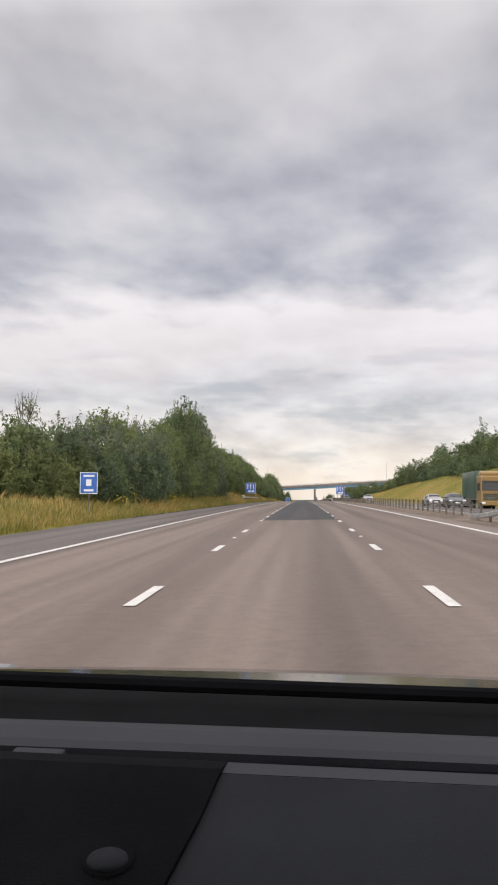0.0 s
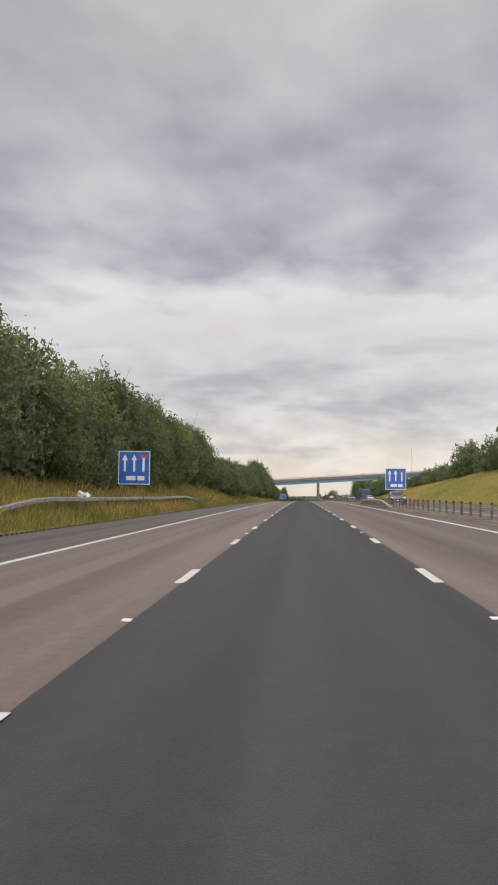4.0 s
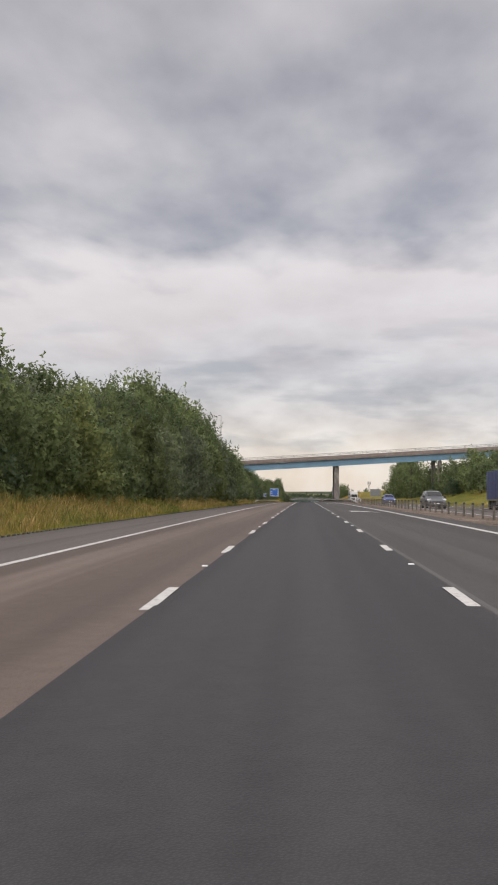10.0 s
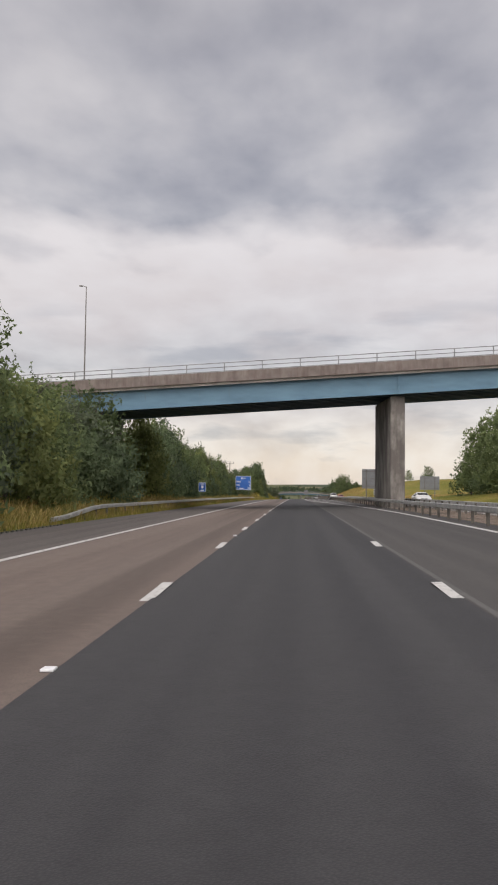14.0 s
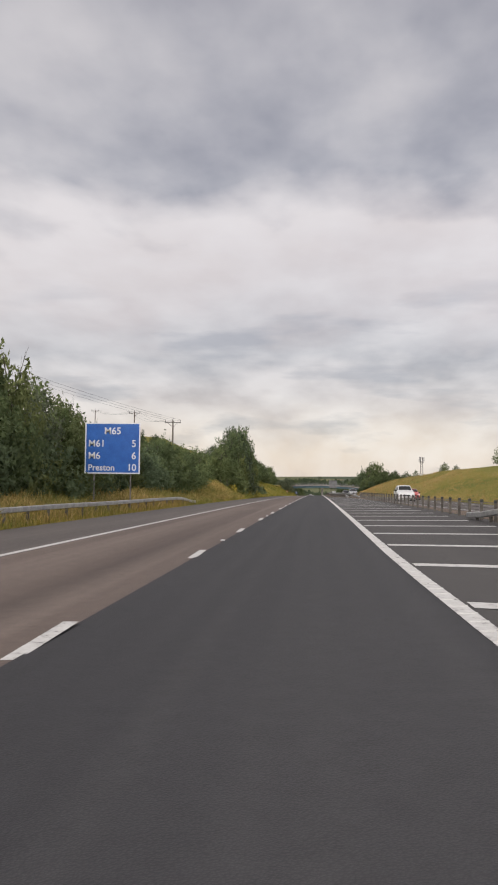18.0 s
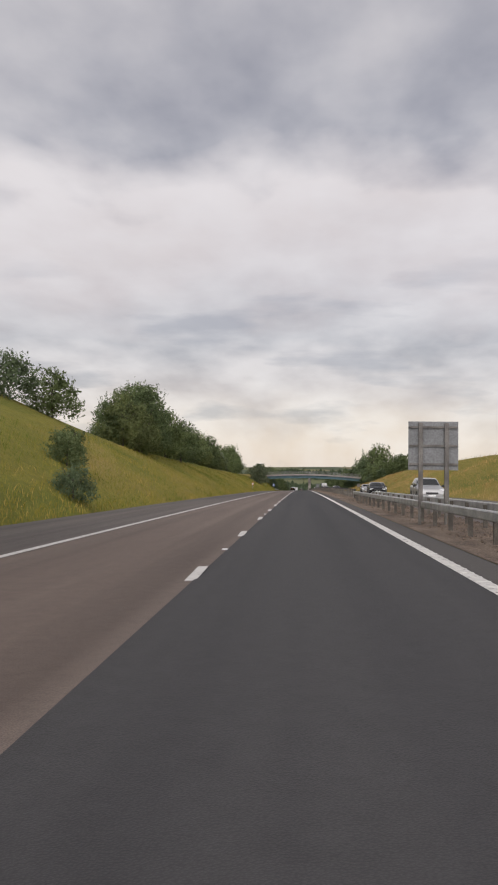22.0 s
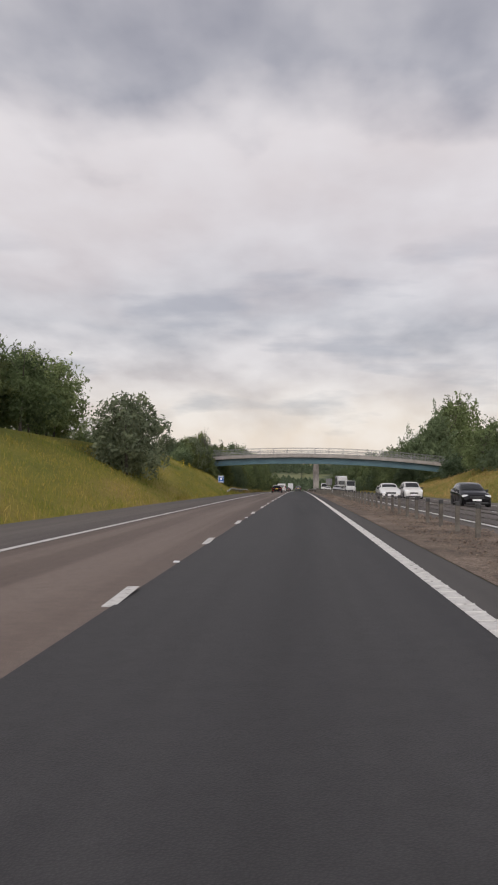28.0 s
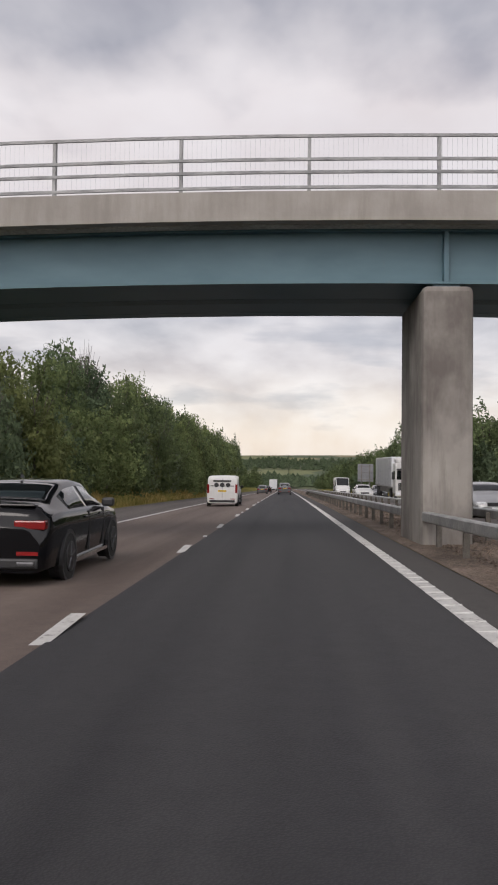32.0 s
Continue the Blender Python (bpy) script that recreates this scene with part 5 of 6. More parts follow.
PLATE_W = speckled("white_number_plate", (0.72, 0.72, 0.72), (0.78, 0.78, 0.78), 5, 0.4, bump=0.0, world_space=False)
TARP = speckled("curtain_side", (0.03, 0.04, 0.11), (0.05, 0.065, 0.16), 2, 0.55, world_space=False)

# a car's shape: length, then along it from the tail: (y, top, belt, half width, half roof)
SHAPES = {
    "saloon": (4.73, 1.84, ((0, .80, .62, .80, .66), (.06, 1.0, .72, .87, .72), (.16, 1.10, .92, .90, .74), (.62, 1.13, .97, .92, .70), (1.0, 1.25, .97, .92, .64), (1.5, 1.385, .96, .92, .60), (2.2, 1.425, .95, .92, .60),
                            (2.75, 1.375, .94, .92, .61), (3.1, 1.25, .93, .92, .64), (3.5, 1.03, .92, .92, .70), (4.1, .93, .84, .91, .72), (4.5, .80, .72, .86, .66), (4.68, .68, .60, .76, .60), (4.73, .56, .5, .68, .55)), (.98, 3.8)),
    "hatch": (4.05, 1.78, ((0, .85, .62, .78, .62), (.06, 1.05, .8, .85, .62), (.14, 1.20, .98, .87, .60), (.42, 1.42, .98, .89, .57), (.8, 1.47, .97, .89, .57), (1.6, 1.49, .95, .89, .58), (2.2, 1.42, .94, .89, .59),
                           (2.65, 1.22, .92, .89, .63), (3.0, 1.02, .91, .89, .68), (3.55, .90, .80, .87, .68), (3.9, .74, .66, .8, .6), (4.05, .55, .48, .68, .52)), (.75, 3.3)),
    "suv": (4.6, 1.9, ((0, .95, .7, .82, .68), (.06, 1.2, .9, .9, .68), (.16, 1.4, 1.1, .92, .66), (.5, 1.64, 1.1, .94, .64), (1.0, 1.69, 1.09, .95, .64), (1.9, 1.7, 1.07, .95, .64), (2.55, 1.62, 1.06, .95, .65),
                       (3.0, 1.38, 1.05, .95, .69), (3.35, 1.17, 1.03, .95, .74), (4.0, 1.06, .95, .93, .74), (4.45, .88, .8, .86, .68), (4.6, .62, .55, .74, .6)), (.9, 3.7)),
    "van": (4.75, 1.95, ((0, 1.0, .6, .90, .86), (.04, 1.72, .95, .95, .86), (.14, 1.86, 1.1, .97, .84), (.8, 1.9, 1.12, .98, .84), (2.0, 1.9, 1.12, .98, .84), (2.9, 1.86, 1.1, .98, .82), (3.35, 1.62, 1.1, .97, .80),
                         (3.75, 1.22, 1.06, .96, .78), (4.3, 1.02, .92, .92, .74), (4.62, .85, .75, .85, .66), (4.75, .6, .5, .74, .6)), (.85, 3.8)),
    "panel_van": (5.9, 2.1, ((0, 1.2, .6, .98, .94), (.04, 2.35, 1.3, 1.0, .94), (.15, 2.48, 1.3, 1.03, .92), (1.5, 2.52, 1.3, 1.03, .92), (3.6, 2.52, 1.3, 1.03, .92), (4.2, 2.42, 1.3, 1.03, .9), (4.7, 1.95, 1.3, 1.02, .88),
                             (5.1, 1.42, 1.25, 1.0, .86), (5.55, 1.22, 1.05, .96, .8), (5.8, .95, .85, .9, .72), (5.9, .6, .5, .8, .65)), (1.2, 4.9)),
}


def wheel(parent, x, y, r, out):
    w = part("wheel", rodded((x - .11, y, r), (x + .11, y, r), r, sides=20), RUBBER, parent)
    s = x + out * .115
    part("rim", rodded((s - .012, y, r), (s + .012, y, r), r * .68, sides=16), TRIM, w)
    bm = bmesh.new()
    for i in range(5):
        a = i * 2 * math.pi / 5 + .3
        rod(bm, (s + out * .006, y, r), (s + out * .006, y + math.cos(a) * r * .62, r + math.sin(a) * r * .62), r * .075, r * .05, sides=5)
    rod(bm, (s, y, r), (s + out * .018, y, r), r * .14, sides=8)
    for i in range(16):
        a, c = i * math.pi / 8, (i + 1) * math.pi / 8
        rod(bm, (s + out * .004, y + math.cos(a) * r * .64, r + math.sin(a) * r * .64), (s + out * .004, y + math.cos(c) * r * .64, r + math.sin(c) * r * .64), r * .03, sides=4)
    part("spokes", bm, ALLOY, w, "grey alloy spokes")
    return w


def quad(name, pts, material, parent, label="", thick=.012):
    """A pane or lamp: a flat piece with thickness, outward along its normal."""
    p = [Vector(q) for q in pts]
    n = (p[1] - p[0]).cross(p[-1] - p[0]).normalized() * thick
    v = [tuple(q) for q in p] + [tuple(q + n) for q in p]
    k = len(p)
    f = [tuple(range(k - 1, -1, -1)), tuple(range(k, 2 * k))] + [(i, (i + 1) % k, k + (i + 1) % k, k + i) for i in range(k)]
    return part(name, (v, [], f), material, parent, label)


def car(shape, x, y, paint, label, away=True, name="car"):
    """Lofted body with glass, wheels, lamps, plates and mirrors. Its tail stands at y if it drives away."""
    L, W, st, axles = SHAPES[shape]
    root = empty(name, x, y, on_road(x, y), label, "van" if "van" in shape else "car", turn=0.0 if away else math.pi)
    ring, n0 = [], len(st)
    v, f = [], []
    fine = []
    for i in range(n0 - 1):                     # a smooth line through the stations
        p0, p1, p2, p3 = (np.array(st[max(0, min(n0 - 1, i + d))]) for d in (-1, 0, 1, 2))
        for k in range(4):
            t = k / 4
            q = p1 + .5 * t * ((p2 - p0) + t * ((2 * p0 - 5 * p1 + 4 * p2 - p3) + t * (3 * p1 - p0 - 3 * p2 + p3)))
            q = p1 + (p2 - p1) * t + (q - p1 - (p2 - p1) * t) * .6
            q[0] = p1[0] + (p2[0] - p1[0]) * t
            fine.append(q)
    fine.append(np.array(st[-1]))
    nst = len(fine)

    def half_ring(s, low):
        yy, top, belt, hw, hr = s
        h, d = belt - low, min(.09, (top - belt) * .6)
        return [(0, low), (hw * .86, low), (hw * .955, low + .05), (hw * .975, low + h * .3), (hw * .992, low + h * .55), (hw, low + h * .74), (hw * .992, low + h * .88), (hw * .965, belt),
                (hw * .945, belt + min(.02, d * .2)), (hr + .035, top - d), (hr + .005, top - d * .5), (hr * .88, top - d * .17), (hr * .5, top), (0, top + .008)]
    for i, s in enumerate(fine):
        half = half_ring(s, .30 if i in (0, nst - 1) else .2)
        pts = half + [(-p, q) for p, q in half[-2:0:-1]]
        ring.append(pts)
        v += [(p, s[0], q) for p, q in pts]
    m = len(ring[0])
    for i in range(nst - 1):
        for j in range(m):
            k = (j + 1) % m
            f.append((i * m + j, i * m + k, (i + 1) * m + k, (i + 1) * m + j))
    f += [tuple(range(m)), tuple(range(nst * m - 1, (nst - 1) * m - 1, -1))]
    body = part("body", (v, [], [tuple(reversed(q)) for q in f]), PAINTS[paint], root)
    for p in body.data.polygons:
        p.use_smooth = True
    body.data.set_sharp_from_angle(angle=radians(40))

    def station(yy):
        for p, q in zip(fine, fine[1:]):
            if p[0] <= yy <= q[0]:
                return p + (q - p) * ((yy - p[0]) / (q[0] - p[0]))
        return fine[-1]

    def over(s, x):
        up = half_ring(s, .2)[8:]
        for (xa, za), (xb, zb) in zip(up, up[1:]):
            if xb <= abs(x) <= xa:
                return za + (zb - za) * (xa - abs(x)) / (xa - xb)
        return up[-1][1]

    def skin(name, grid, label, flip):
        """A curved pane that lies just over the body."""
        nx = len(grid[0])
        pv = [p for line in grid for p in line]
        pf = [(i * nx + j, i * nx + j + 1, (i + 1) * nx + j + 1, (i + 1) * nx + j) for i in range(len(grid) - 1) for j in range(nx - 1)]
        o = part(name, (pv, [], [q[::-1] for q in pf] if flip else pf), GLASS, root, label)
        for p in o.data.polygons:
            p.use_smooth = True
        th = o.modifiers.new("thickness", "SOLIDIFY")
        th.thickness, th.offset = .008, 1.0
        return o

    def cross_pane(name, ya, yb, label, wide):
        grid = []
        for yy in span(ya, yb, .08):
            s = station(yy)
            grid.append([(s[4] * wide * u, yy, over(s, s[4] * wide * u) + .006) for u in (-1, -.85, -.5, 0, .5, .85, 1)])
        skin(name, grid, label, False)

    def side_pane(o, ya, yb):
        grid = []
        ys = span(ya, yb, .1)
        for yy in ys:
            s = station(yy)
            d = min(.09, (s[1] - s[2]) * .6)
            z0, z1 = s[2] + .02, s[1] - d
            x0, x1 = s[3] * .945, s[4] + .035
            line = []
            for u in (.07, .5, .93):
                u = max(u, 0)
                line.append((o * (x0 + (x1 - x0) * u + .006), yy, z0 + (z1 - z0) * u))
            grid.append(line)
        skin("side_window", grid, "dark tinted window", o < 0)
    r = .33 if shape in ("saloon", "hatch") else .36
    for ax in axles:
        for o in (-1, 1):
            wx = o * (W / 2 - .12)
            bm = bmesh.new()
            bmesh.ops.create_cone(bm, cap_ends=True, segments=24, radius1=r * 1.16, radius2=r * 1.16, depth=.06, matrix=Matrix.Translation((o * (W / 2 - .022), ax, r * 1.02)) @ Matrix.Rotation(radians(90), 4, "Y"))
            part("wheel_arch", bm, TRIM, root)
            wheel(root, wx + o * .02, ax, r, o)
    roofs = [q for q in fine if q[1] - q[2] > .24]
    y_a, y_b = max(roofs[0][0] + .03, 1.12 if shape == "saloon" else 0), roofs[-1][0] - .03
    peak = max(q[1] for q in fine)
    top_f = max(q[0] for q in fine if q[1] > peak - .09)
    foot_f = min(q[0] for q in fine if q[0] > L * .5 and q[1] - q[2] < .17)
    mid = (y_a + y_b) / 2 + .02
    for o in (-1, 1):
        if "van" in shape:
            side_pane(o, y_b - 1.15, y_b)
        else:
            side_pane(o, y_a + .04, mid - .05)
            side_pane(o, mid + .05, y_b)
    cross_pane("windscreen", top_f + .03, foot_f - .04, "dark windscreen", .93)
    if shape == "saloon":
        cross_pane("rear_window", .68, 1.40, "dark rear window", .95)
        part("boot_gap", boxed(-.72, .72, .02, .05, .60, .606), TRIM, root)
    else:
        (ya, ta, ba, wa, ra), (yb, tb, bb, wb, rb) = st[1], st[3]
        zb = ba + (ta - ba) * .25
        if shape != "panel_van":
            quad("rear_window", [(-ra * .85, ya - .03, zb + .1), (ra * .85, ya - .03, zb + .1), (rb * .8, yb * .55 - .04, tb - .12), (-rb * .8, yb * .55 - .04, tb - .12)], GLASS, root, "dark rear window", .02)
    hz = st[3][2]
    for o in (-1, 1):
        x0, x1 = o * st[1][3] * .99, o * st[1][3] * .52
        za, zb = (hz - .26, hz - .06) if "van" not in shape else (hz - .3, hz + .25)
        if "van" in shape:
            x1 = o * st[1][3] * .84
        if shape == "saloon":
            za, zb = hz - .19, hz - .07
        part("tail_lamp", boxed(min(x0, x1), max(x0, x1), -.012 if shape != "saloon" else .01, .16, za, zb, bevel=.02), TAIL, root, "red tail lamp")
        yf = st[-2][0]
        a, b = o * st[-2][3] * 1.06, o * st[-2][3] * .62
        part("headlamp", boxed(min(a, b), max(a, b), yf - .22, yf + .005, st[-2][2] - .02, st[-2][2] + .12, bevel=.03), HEAD, root, "clear headlamp")
        fm = next(s for s in st if s[1] - s[2] < .3 and s[0] > L * .5)
        mx = o * (W / 2 + .06)
        part("mirror", boxed(mx - .1, mx + .1, fm[0] - .42, fm[0] - .28, fm[2] + .02, fm[2] + .17, bevel=.04), TRIM, root)
        part("reflector", boxed(min(o * .5, o * .78), max(o * .5, o * .78), -.012, .05, .44, .49), TAIL, root, "red reflector strip")
        part("sill", boxed(min(o * (W / 2 - .06), o * (W / 2 + .004)), max(o * (W / 2 - .06), o * (W / 2 + .004)), axles[0] + .42, axles[1] - .42, .2, .26), CHROME if shape == "saloon" else TRIM, root)
        yh = (axles[0] + axles[1]) / 2
        for d in (-.55, .42):
            part("door_handle", boxed(min(o * (W / 2 - .03), o * (W / 2 + .015)), max(o * (W / 2 - .03), o * (W / 2 + .015)), yh + d, yh + d + .2, hz - .14, hz - .11, bevel=.008), PAINTS[paint], root)
            part("door_gap", boxed(min(o * (W / 2 - .03), o * (W / 2 + .002)), max(o * (W / 2 - .03), o * (W / 2 + .002)), yh + d + .3, yh + d + .308, .3, hz - .04), TRIM, root)
    pl = part("number_plate", boxed(-.26, .26, -.02, .02, hz - .22, hz - .11), PLATE_Y, root, "yellow number plate with dark bars")
    for c in range(7):
        q = -.2 + .065 * c + (.03 if c > 3 else 0)
        part("plate_bar", boxed(q, q + .04, -.024, -.018, hz - .2, hz - .13), TRIM, pl)
    part("front_plate", boxed(-.26, .26, L - .03, L + .012, .42, .53), PLATE_W, root, "white number plate")
    part("grille", boxed(-.42, .42, L - .06, L + .006, .56, .70, bevel=.01), TRIM, root)
    part("rear_bumper", boxed(-.78, .78, -.03, .3, .26, .40, bevel=.03), TRIM, root, "black rear diffuser")
    part("front_bumper", boxed(-.66, .66, L - .2, L + .01, .24, .36, bevel=.03), TRIM, root)
    if shape == "saloon":
        for o in (-1, 1):
            part("exhaust", boxed(min(o * .5, o * .74), max(o * .5, o * .74), -.045, .1, .29, .36, bevel=.02), ALLOY, root, "chrome exhaust tip")
        part("spoiler", boxed(-.70, .70, .10, .24, 1.075, 1.112, bevel=.015), PAINTS[paint], root)
        part("aerial_fin", ([(0, 1.62, 1.43), (0, 1.82, 1.44), (.012, 1.68, 1.505), (-.012, 1.68, 1.505)], [], [(0, 1, 2), (0, 3, 1), (0, 2, 3), (1, 3, 2)]), PAINTS[paint], root)
        part("badge", boxed(-.14, .14, .035, .06, hz - .06, hz - .025), CHROME, root)
    if shape == "van":
        for cx in (-.36, 0, .36):
            bm = bmesh.new()
            bmesh.ops.create_cone(bm, cap_ends=True, segments=16, radius1=.14, radius2=.14, depth=.014, matrix=Matrix.Translation((cx, -.0, 1.32)) @ Matrix.Rotation(radians(90), 4, "X"))
            part("round_mark", bm, TRIM, root, "dark round marking")
        part("writing", boxed(-.55, .55, -.01, .02, 1.52, 1.62), TRIM, root)
        part("door_gap", boxed(-.008, .008, -.012, .02, .5, 1.7), TRIM, root)
    return root


def lorry(x, y, paint, side, label, away=False, long_=13.6):
    """Cab with a curtain-sided trailer; its nose points at -y when it comes towards the eye."""
    root = empty("lorry", x, y, on_road(x, y), label, "lorry", turn=math.pi if not away else 0.0)
    c = bmesh.new()
    box(c, -1.22, 1.22, -2.1, 0, .55, 3.45, bevel=.12)
    cab = part("cab", c, PAINTS[paint], root)
    quad("windscreen", [(1.1, .012, 1.9), (-1.1, .012, 1.9), (-1.05, -.02, 2.75), (1.05, -.02, 2.75)], GLASS, root, "wide dark windscreen", .02)
    part("grille", boxed(-.95, .95, -.05, .03, .9, 1.6, bevel=.02), TRIM, root)
    for z in (1.0, 1.2, 1.4):
        part("grille_bar", boxed(-.9, .9, .03, .045, z, z + .05), CHROME, root)
    part("bumper", boxed(-1.23, 1.23, -.3, .06, .35, .8, bevel=.05), PAINTS[paint], root)
    part("sun_visor", boxed(-1.1, 1.1, -.05, .2, 2.8, 2.92, bevel=.02), TRIM, root)
    part("roof_fairing", boxed(-1.1, 1.1, -2.0, -.5, 3.4, 3.95, bevel=.2), PAINTS[paint], root)
    for o in (-1, 1):
        part("headlamp", boxed(o * .95 - .2, o * .95 + .2, -.02, .075, .5, .72, bevel=.03), HEAD, root, "clear headlamp")
        part("mirror", boxed(o * 1.42 - .1, o * 1.42 + .1, -.35, -.2, 1.9, 2.6, bevel=.04), TRIM, root)
        part("side_window", boxed(o * 1.225 - .01, o * 1.225 + .01, -1.3, -.35, 1.95, 2.7, bevel=.005), GLASS, root)
        for yy in (-1.1,) + tuple(-5 - long_ + q for q in (3.2, 4.5, 5.8)) + (-4.3,):
            wheel(root, o * 1.05, yy, .5, o)
    part("chassis", boxed(-.5, .5, -2.6 - long_, -1.9, .7, 1.0), TRIM, root)
    t = bmesh.new()
    box(t, -1.26, 1.26, -2.6 - long_, -2.6, 1.15, 4.05, bevel=.04)
    tr = part("trailer", t, side, root)
    for o in (-1, 1):
        for i in range(int(long_ / .62)):
            yy = -2.8 - i * .62
            part("curtain_strap", boxed(o * 1.262 - .012, o * 1.262 + .012, yy - .03, yy + .03, 1.1, 3.95), TRIM, tr)
        part("side_rail", boxed(o * 1.262 - .03, o * 1.262 + .03, -2.6 - long_, -2.6, 1.02, 1.16), STEEL_DULL, root)
        part("side_guard", boxed(o * 1.2 - .02, o * 1.2 + .02, -6 - long_ * .45, -4.9, .55, .95), STEEL_DULL, root)
    return root


WHITE_SIDE = car_paint("white_box_side", (0.6, 0.61, 0.62), .5)
# driving away
lead = car("saloon", -1.92, 1057.8, "black", "glossy black saloon car in the inner lane")
lead.scale = (1, 1, .96)
car("van", -1.9, 1098, "white", "white small van with dark round marks on its doors", name="van")
car("suv", 1.9, 1168, "grey", "dark grey car far ahead on the road")
car("hatch", -1.9, 1186, "grey", "dark car far ahead on the road")
car("saloon", -1.9, 1222, "black", "black car far ahead on the road")
car("hatch", 1.9, 1262, "red", "red car far ahead on the road")
lorry(-1.9, 1330, "white", WHITE_SIDE, "white lorry far ahead on the road", away=True)
# coming towards
for shape, x, y, paint, label in (
        ("hatch", 17.6, 88, "grey", "grey hatchback on the oncoming carriageway"), ("saloon", 17.4, 101, "silver", "silver saloon on the oncoming carriageway"),
        ("saloon", 14.2, 158, "silver", "silver saloon on the oncoming carriageway"), ("suv", 14.3, 236, "grey", "dark off-roader on the oncoming carriageway"),
        ("saloon", 14.2, 334, "silver", "silver saloon in the oncoming fast lane"), ("hatch", 18.0, 322, "white", "white hatchback on the oncoming carriageway"),
        ("suv", 14.2, 398, "grey", "grey off-roader on the oncoming carriageway"), ("hatch", 14.2, 440, "blue", "blue hatchback on the oncoming carriageway"),
        ("saloon", 16.8, 552, "white", "white saloon beyond the bridge"), ("suv", 11.7, 672, "white", "white pickup-like off-roader on the oncoming carriageway"),
        ("hatch", 14.6, 690, "red", "red hatchback on the oncoming carriageway"), ("suv", 10.5, 772, "silver", "silver off-roader on the oncoming carriageway"),
        ("hatch", 10.0, 806, "black", "dark hatchback on the oncoming carriageway"), ("suv", 13.4, 838, "grey", "dark grey off-roader on the oncoming carriageway"),
        ("hatch", 13.4, 864, "silver", "beige hatchback on the oncoming carriageway"), ("hatch", 12.6, 964, "black", "black hatchback on the oncoming carriageway"),
        ("saloon", 9.9, 986, "white", "white saloon in the oncoming fast lane"), ("suv", 13.4, 997, "white", "white off-roader on the oncoming carriageway"),
        ("panel_van", 12.6, 1083, "white", "tall white panel van on the oncoming carriageway"),
        ("saloon", 9.9, 1083, "silver", "silver saloon beyond the pier"), ("saloon", 9.9, 1134, "white", "white saloon on the oncoming carriageway"), ("hatch", 13.4, 1150, "grey", "grey hatchback on the oncoming carriageway"), ("panel_van", 9.9, 1166, "white", "white panel van far off")):
    car(shape, x, y, paint, label, away=False, name="van" if "van" in shape else "car")
lorry(21.6, 86.5, "yellow", PAINTS["green"], "yellow-cabbed lorry with a green tipper body", long_=7.0)
lorry(22.4, 388, "blue", TARP, "blue curtain-sided articulated lorry")
lorry(19.5, 610, "white", WHITE_SIDE, "white articulated lorry on the oncoming carriageway")
lorry(13.4, 1124, "white", WHITE_SIDE, "white articulated lorry on the oncoming carriageway")

# ================= the front of the car that the drive starts from =================
DASH_GREY = speckled("grey_soft_dashboard", (0.0050, 0.0059, 0.0078), (0.0075, 0.0087, 0.0110), 9, 0.75, spec=0.12, bump=0.3, dist=0.002, fine=900, world_space=False)
LEDGE_GREY = speckled("grey_satin_ledge", (0.0098, 0.0102, 0.0130), (0.0138, 0.0144, 0.0178), 5, 0.6, spec=0.15, bump=0.15, dist=0.001, fine=400, world_space=False)
DASH_BLACK = speckled("black_grained_dashboard", (0.0022, 0.0023, 0.0028), (0.0038, 0.0040, 0.0047), 9, 0.8, spec=0.03, bump=0.6, dist=0.002, fine=700, world_space=False)
BONNET = car_paint("dark_bonnet_paint", (0.012, 0.013, 0.012), .12)
PALE_GLINT = speckled("pale_plastic_strip", (0.34, 0.33, 0.31), (0.46, 0.45, 0.43), 6, 0.5, bump=0.1, world_space=False)


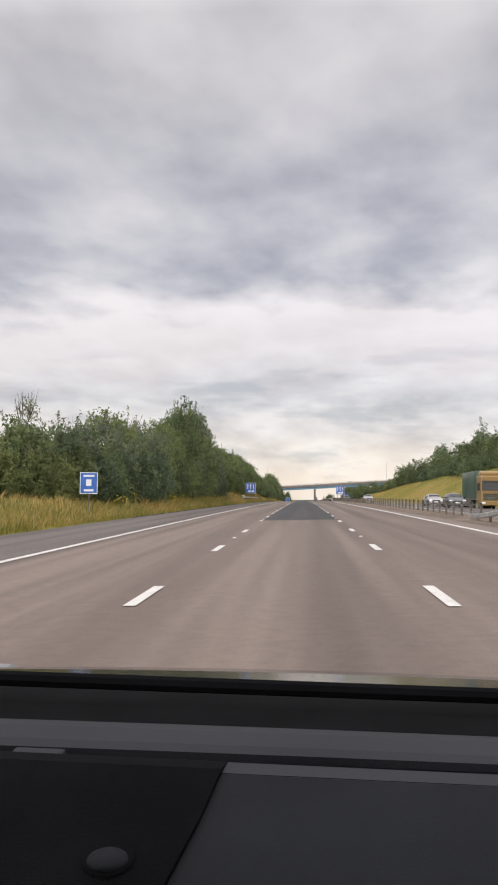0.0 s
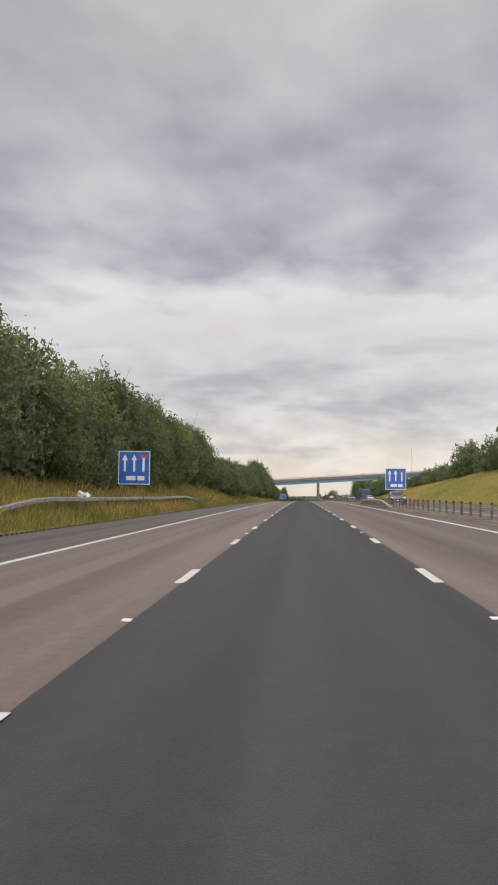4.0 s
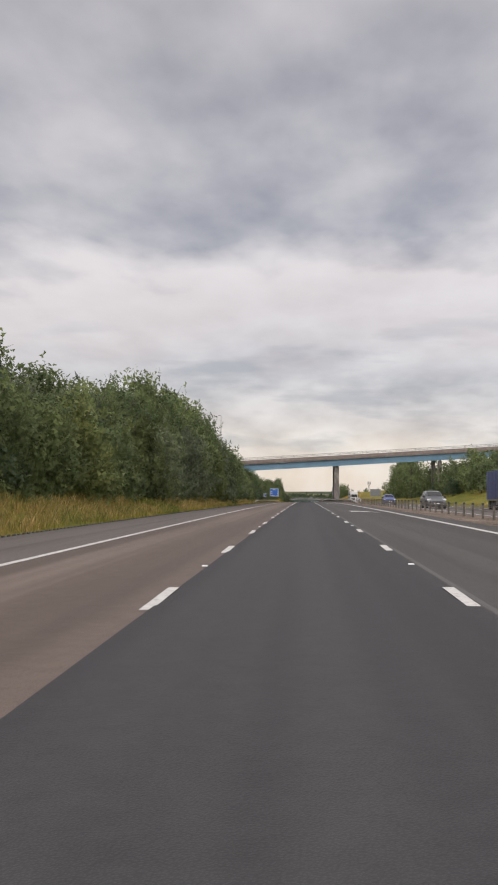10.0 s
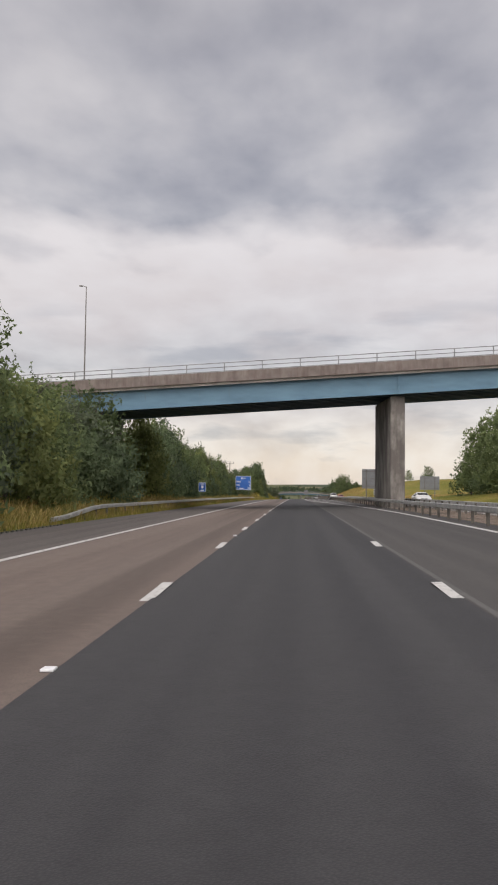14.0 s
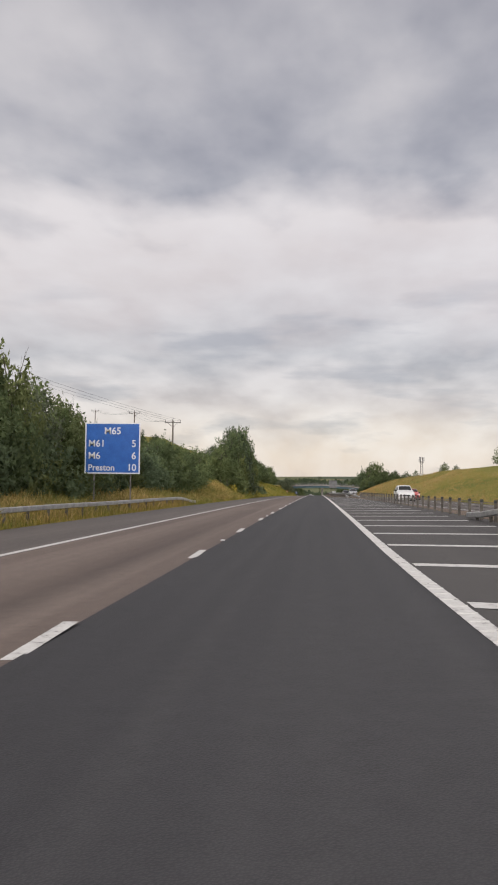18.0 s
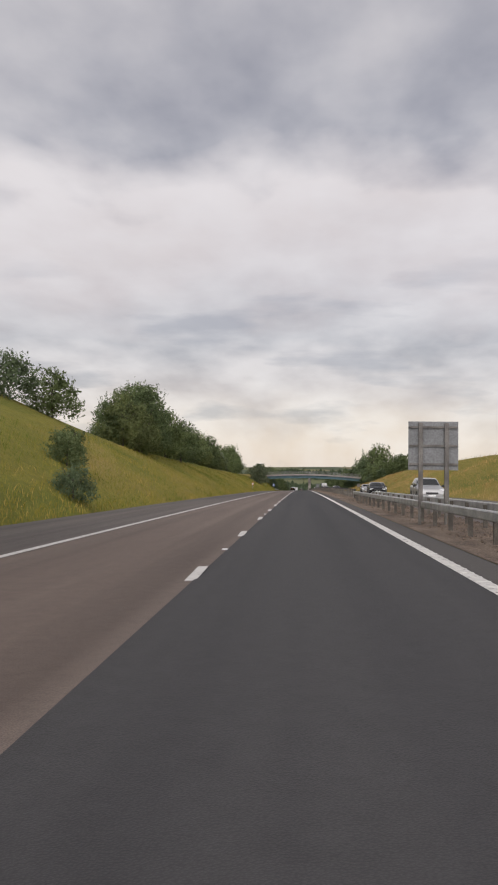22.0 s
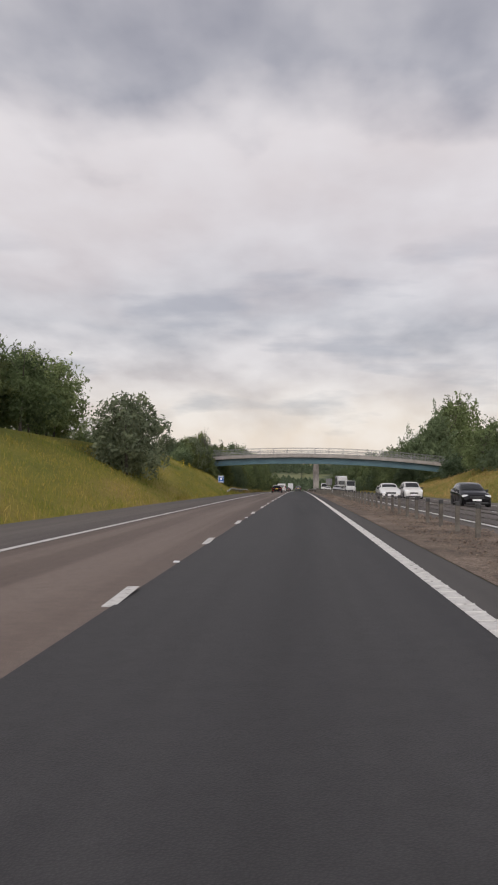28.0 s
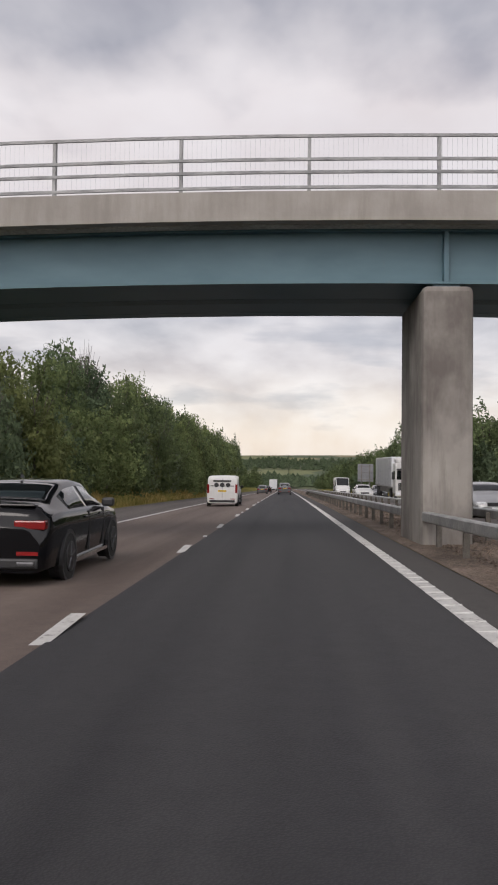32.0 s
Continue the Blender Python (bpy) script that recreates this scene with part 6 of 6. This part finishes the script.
def own_car():
    """Dashboard, scuttle, wipers and bonnet, low under the eye; the screen's opening is free."""
    ox, oy = 1.962, 0.0
    base = on_road(ox, oy)
    root = empty("car", ox, oy, base, "dark grey car with a black and grey dashboard", "car")
    e = EYE
    root.rotation_euler = (math.atan(grade(0)), radians(.8), 0)

    def slab(name, prof, x0, x1, mat, label="", n=12, bow=0.0):
        """A shape that runs across the car, given as y and drop below the eye, bowed forward in the middle."""
        v, f = [], []
        for i in range(n + 1):
            x = x0 + (x1 - x0) * i / n
            q = bow * (1 - (2 * (x - .25) / 1.5) ** 2)
            v += [(x, y + q, e - d) for y, d in prof]
        m = len(prof)
        for i in range(n):
            for j in range(m):
                k = (j + 1) % m
                f.append((i * m + j, i * m + k, (i + 1) * m + k, (i + 1) * m + j))
        f += [tuple(range(m - 1, -1, -1)), tuple(range(n * m, n * m + m))]
        return part(name, (v, [], f), mat, root, label)

    slab("dashboard", ((.36, .30), (.66, .216), (.70, .222), (.70, .42), (.36, .50)), -.62, .98, DASH_GREY, "grey grained dashboard top", bow=.0)
    bm = bmesh.new()
    edge = ((-.62, .37), (-.125, .37), (-.099, .47), (-.081, .544), (-.067, .606), (-.058, .66), (-.056, .693), (-.62, .693), (-.62, .66))
    vs = [bm.verts.new((x, y, e + .004 - (.4008 - .28 * y if y <= .66 else .216 + .15 * (y - .66)))) for x, y in edge]
    tops = [bm.faces.new(vs[:6] + vs[8:]), bm.faces.new((vs[8], vs[5], vs[6], vs[7]))]
    low = bmesh.ops.extrude_face_region(bm, geom=tops)["geom"]
    bmesh.ops.translate(bm, vec=(0, 0, -.02), verts=[q for q in low if isinstance(q, bmesh.types.BMVert)])
    bmesh.ops.recalc_face_normals(bm, faces=bm.faces)
    part("instrument_hood", bm, DASH_BLACK, root, "black ribbed panel")
    slab("demister_slot", ((.70, .24), (.735, .236), (.735, .40), (.70, .40)), -.66, 1.0, DASH_BLACK, "black demister slot", bow=.02)
    slab("ledge", ((.735, .229), (.75, .2265), (.80, .2285), (.84, .235), (.84, .42), (.735, .42)), -.68, 1.02, LEDGE_GREY, "grey satin ledge under the screen", bow=.02)
    slab("scuttle", ((.84, .240), (1.08, .258), (1.12, .285), (1.12, .5), (.84, .5)), -.7, 1.04, DASH_BLACK, "black scuttle panel", bow=.04)
    for a, b in (((-.55, .97, .236), (.28, 1.0, .240)), ((.30, .99, .238), (.95, .93, .232))):
        part("wiper", rodded((a[0], a[1], e - a[2] + .012), (b[0], b[1], e - b[2] + .012), .009), DASH_BLACK, root)
    bm = bmesh.new()
    bmesh.ops.create_uvsphere(bm, u_segments=20, v_segments=10, radius=.0145, matrix=Matrix.Translation((-.121, .56, e - .2405)) @ Matrix.Diagonal((1, 1, .45, 1)))
    dome = part("sensor_dome", bm, DASH_GREY, root, "small grey round sensor")
    for p in dome.data.polygons:
        p.use_smooth = True
    ring = bmesh.new()
    bmesh.ops.create_cone(ring, cap_ends=True, segments=28, radius1=.0185, radius2=.0165, depth=.003, matrix=Matrix.Translation((-.121, .56, e - .2395)) @ Matrix.Rotation(radians(16), 4, "X"))
    part("collar", ring, DASH_BLACK, dome, "black collar")
    part("clip", boxed(-.245, -.2, .715, .735, e - .2335, e - .2255, bevel=.003), LEDGE_GREY, root, "small grey clip")
    # lighter edge strip carries the highlight along the dashboard seam
    slab("trim_strip", ((.662, .2158), (.692, .2172), (.692, .225), (.662, .224)), -.60, .97, LEDGE_GREY, "dashboard edge in lighter grey for its seam highlight")
    # pale plate drawn in place of a bright reflection on the cowl
    glint_pts = [(.02, 1.126), (.07, 1.140), (.14, 1.150), (.24, 1.150), (.33, 1.128), (.27, 1.118), (.05, 1.118)]
    part("cowl_strip", ([(x, y, e - .2572) for x, y in glint_pts] + [(x, y, e - .275) for x, y in glint_pts], [],
                        [tuple(range(6, -1, -1)), tuple(range(7, 14))] + [(i, (i + 1) % 7, 7 + (i + 1) % 7, 7 + i) for i in range(7)]), PALE_GLINT, root, "pale piece standing in for a reflection on the cowl")
    # unseen shell round the eye, added to shade the dashboard: roof, pillars, sides and back
    slab("roof", ((.22, -.20), (.10, -.225), (-.6, -.25), (-1.5, -.22), (-1.9, -.12), (-1.9, -.08), (-1.5, -.18), (-.6, -.21), (.10, -.185), (.22, -.175)), -.42, .92, PAINTS["grey"], "unseen dark grey roof over the dashboard")
    for o, q in ((-.46, -.72), (.96, 1.06)):
        part("pillar", rodded((o, .22, e + .18), (q, .98, e - .24), .035, .045), TRIM, root)
        part("pillar", rodded((o, -.75, e + .20), (q, -.8, e - .25), .05), TRIM, root)
        part("pillar", rodded((o, -1.6, e + .16), (q, -2.0, e - .22), .07), TRIM, root)
        part("door", boxed(q - .05, q + .05, -.78, .95, .3, e - .27, bevel=.03), PAINTS["grey"], root)
        part("rear_door", boxed(q - .05, q + .05, -1.65, -.80, .3, e - .27, bevel=.03), PAINTS["grey"], root)
        part("rear_wing", boxed(q - .06, q + .06, -2.75, -1.67, .35, e - .30, bevel=.05), PAINTS["grey"], root)
        wheel(root, q, -1.9, .32, -1 if o < 0 else 1)
    part("seat_back", boxed(-.32, .2, -.62, -.48, .45, e - .22, bevel=.06), DASH_BLACK, root, "black seat back")
    part("seat_back", boxed(.40, .92, -.62, -.48, .45, e - .22, bevel=.06), DASH_BLACK, root, "black seat back")
    part("tail_panel", boxed(-.66, 1.0, -2.8, -2.7, .35, e - .32, bevel=.03), PAINTS["grey"], root)
    part("boot_lid", boxed(-.64, .98, -2.72, -1.95, e - .36, e - .30, bevel=.02), PAINTS["grey"], root)
    slab("bonnet", ((1.12, .29), (1.5, .33), (1.95, .42), (2.12, .52), (2.12, .62), (1.12, .60)), -.66, 1.0, BONNET, "dark glossy bonnet", bow=.06)
    for o in (-.72, 1.06):
        part("wing", boxed(o - .09, o + .09, .2, 2.0, .3, e - .42, bevel=.05), PAINTS["grey"], root)
        wheel(root, o, 1.35, .32, -1 if o < 0 else 1)
    part("floor_pan", boxed(-.66, 1.0, -2.7, 2.0, .2, .34, bevel=.02), TRIM, root)
    part("bulkhead", boxed(-.64, 1.0, .42, 1.1, .3, e - .46, bevel=.01), TRIM, root)


own_car()
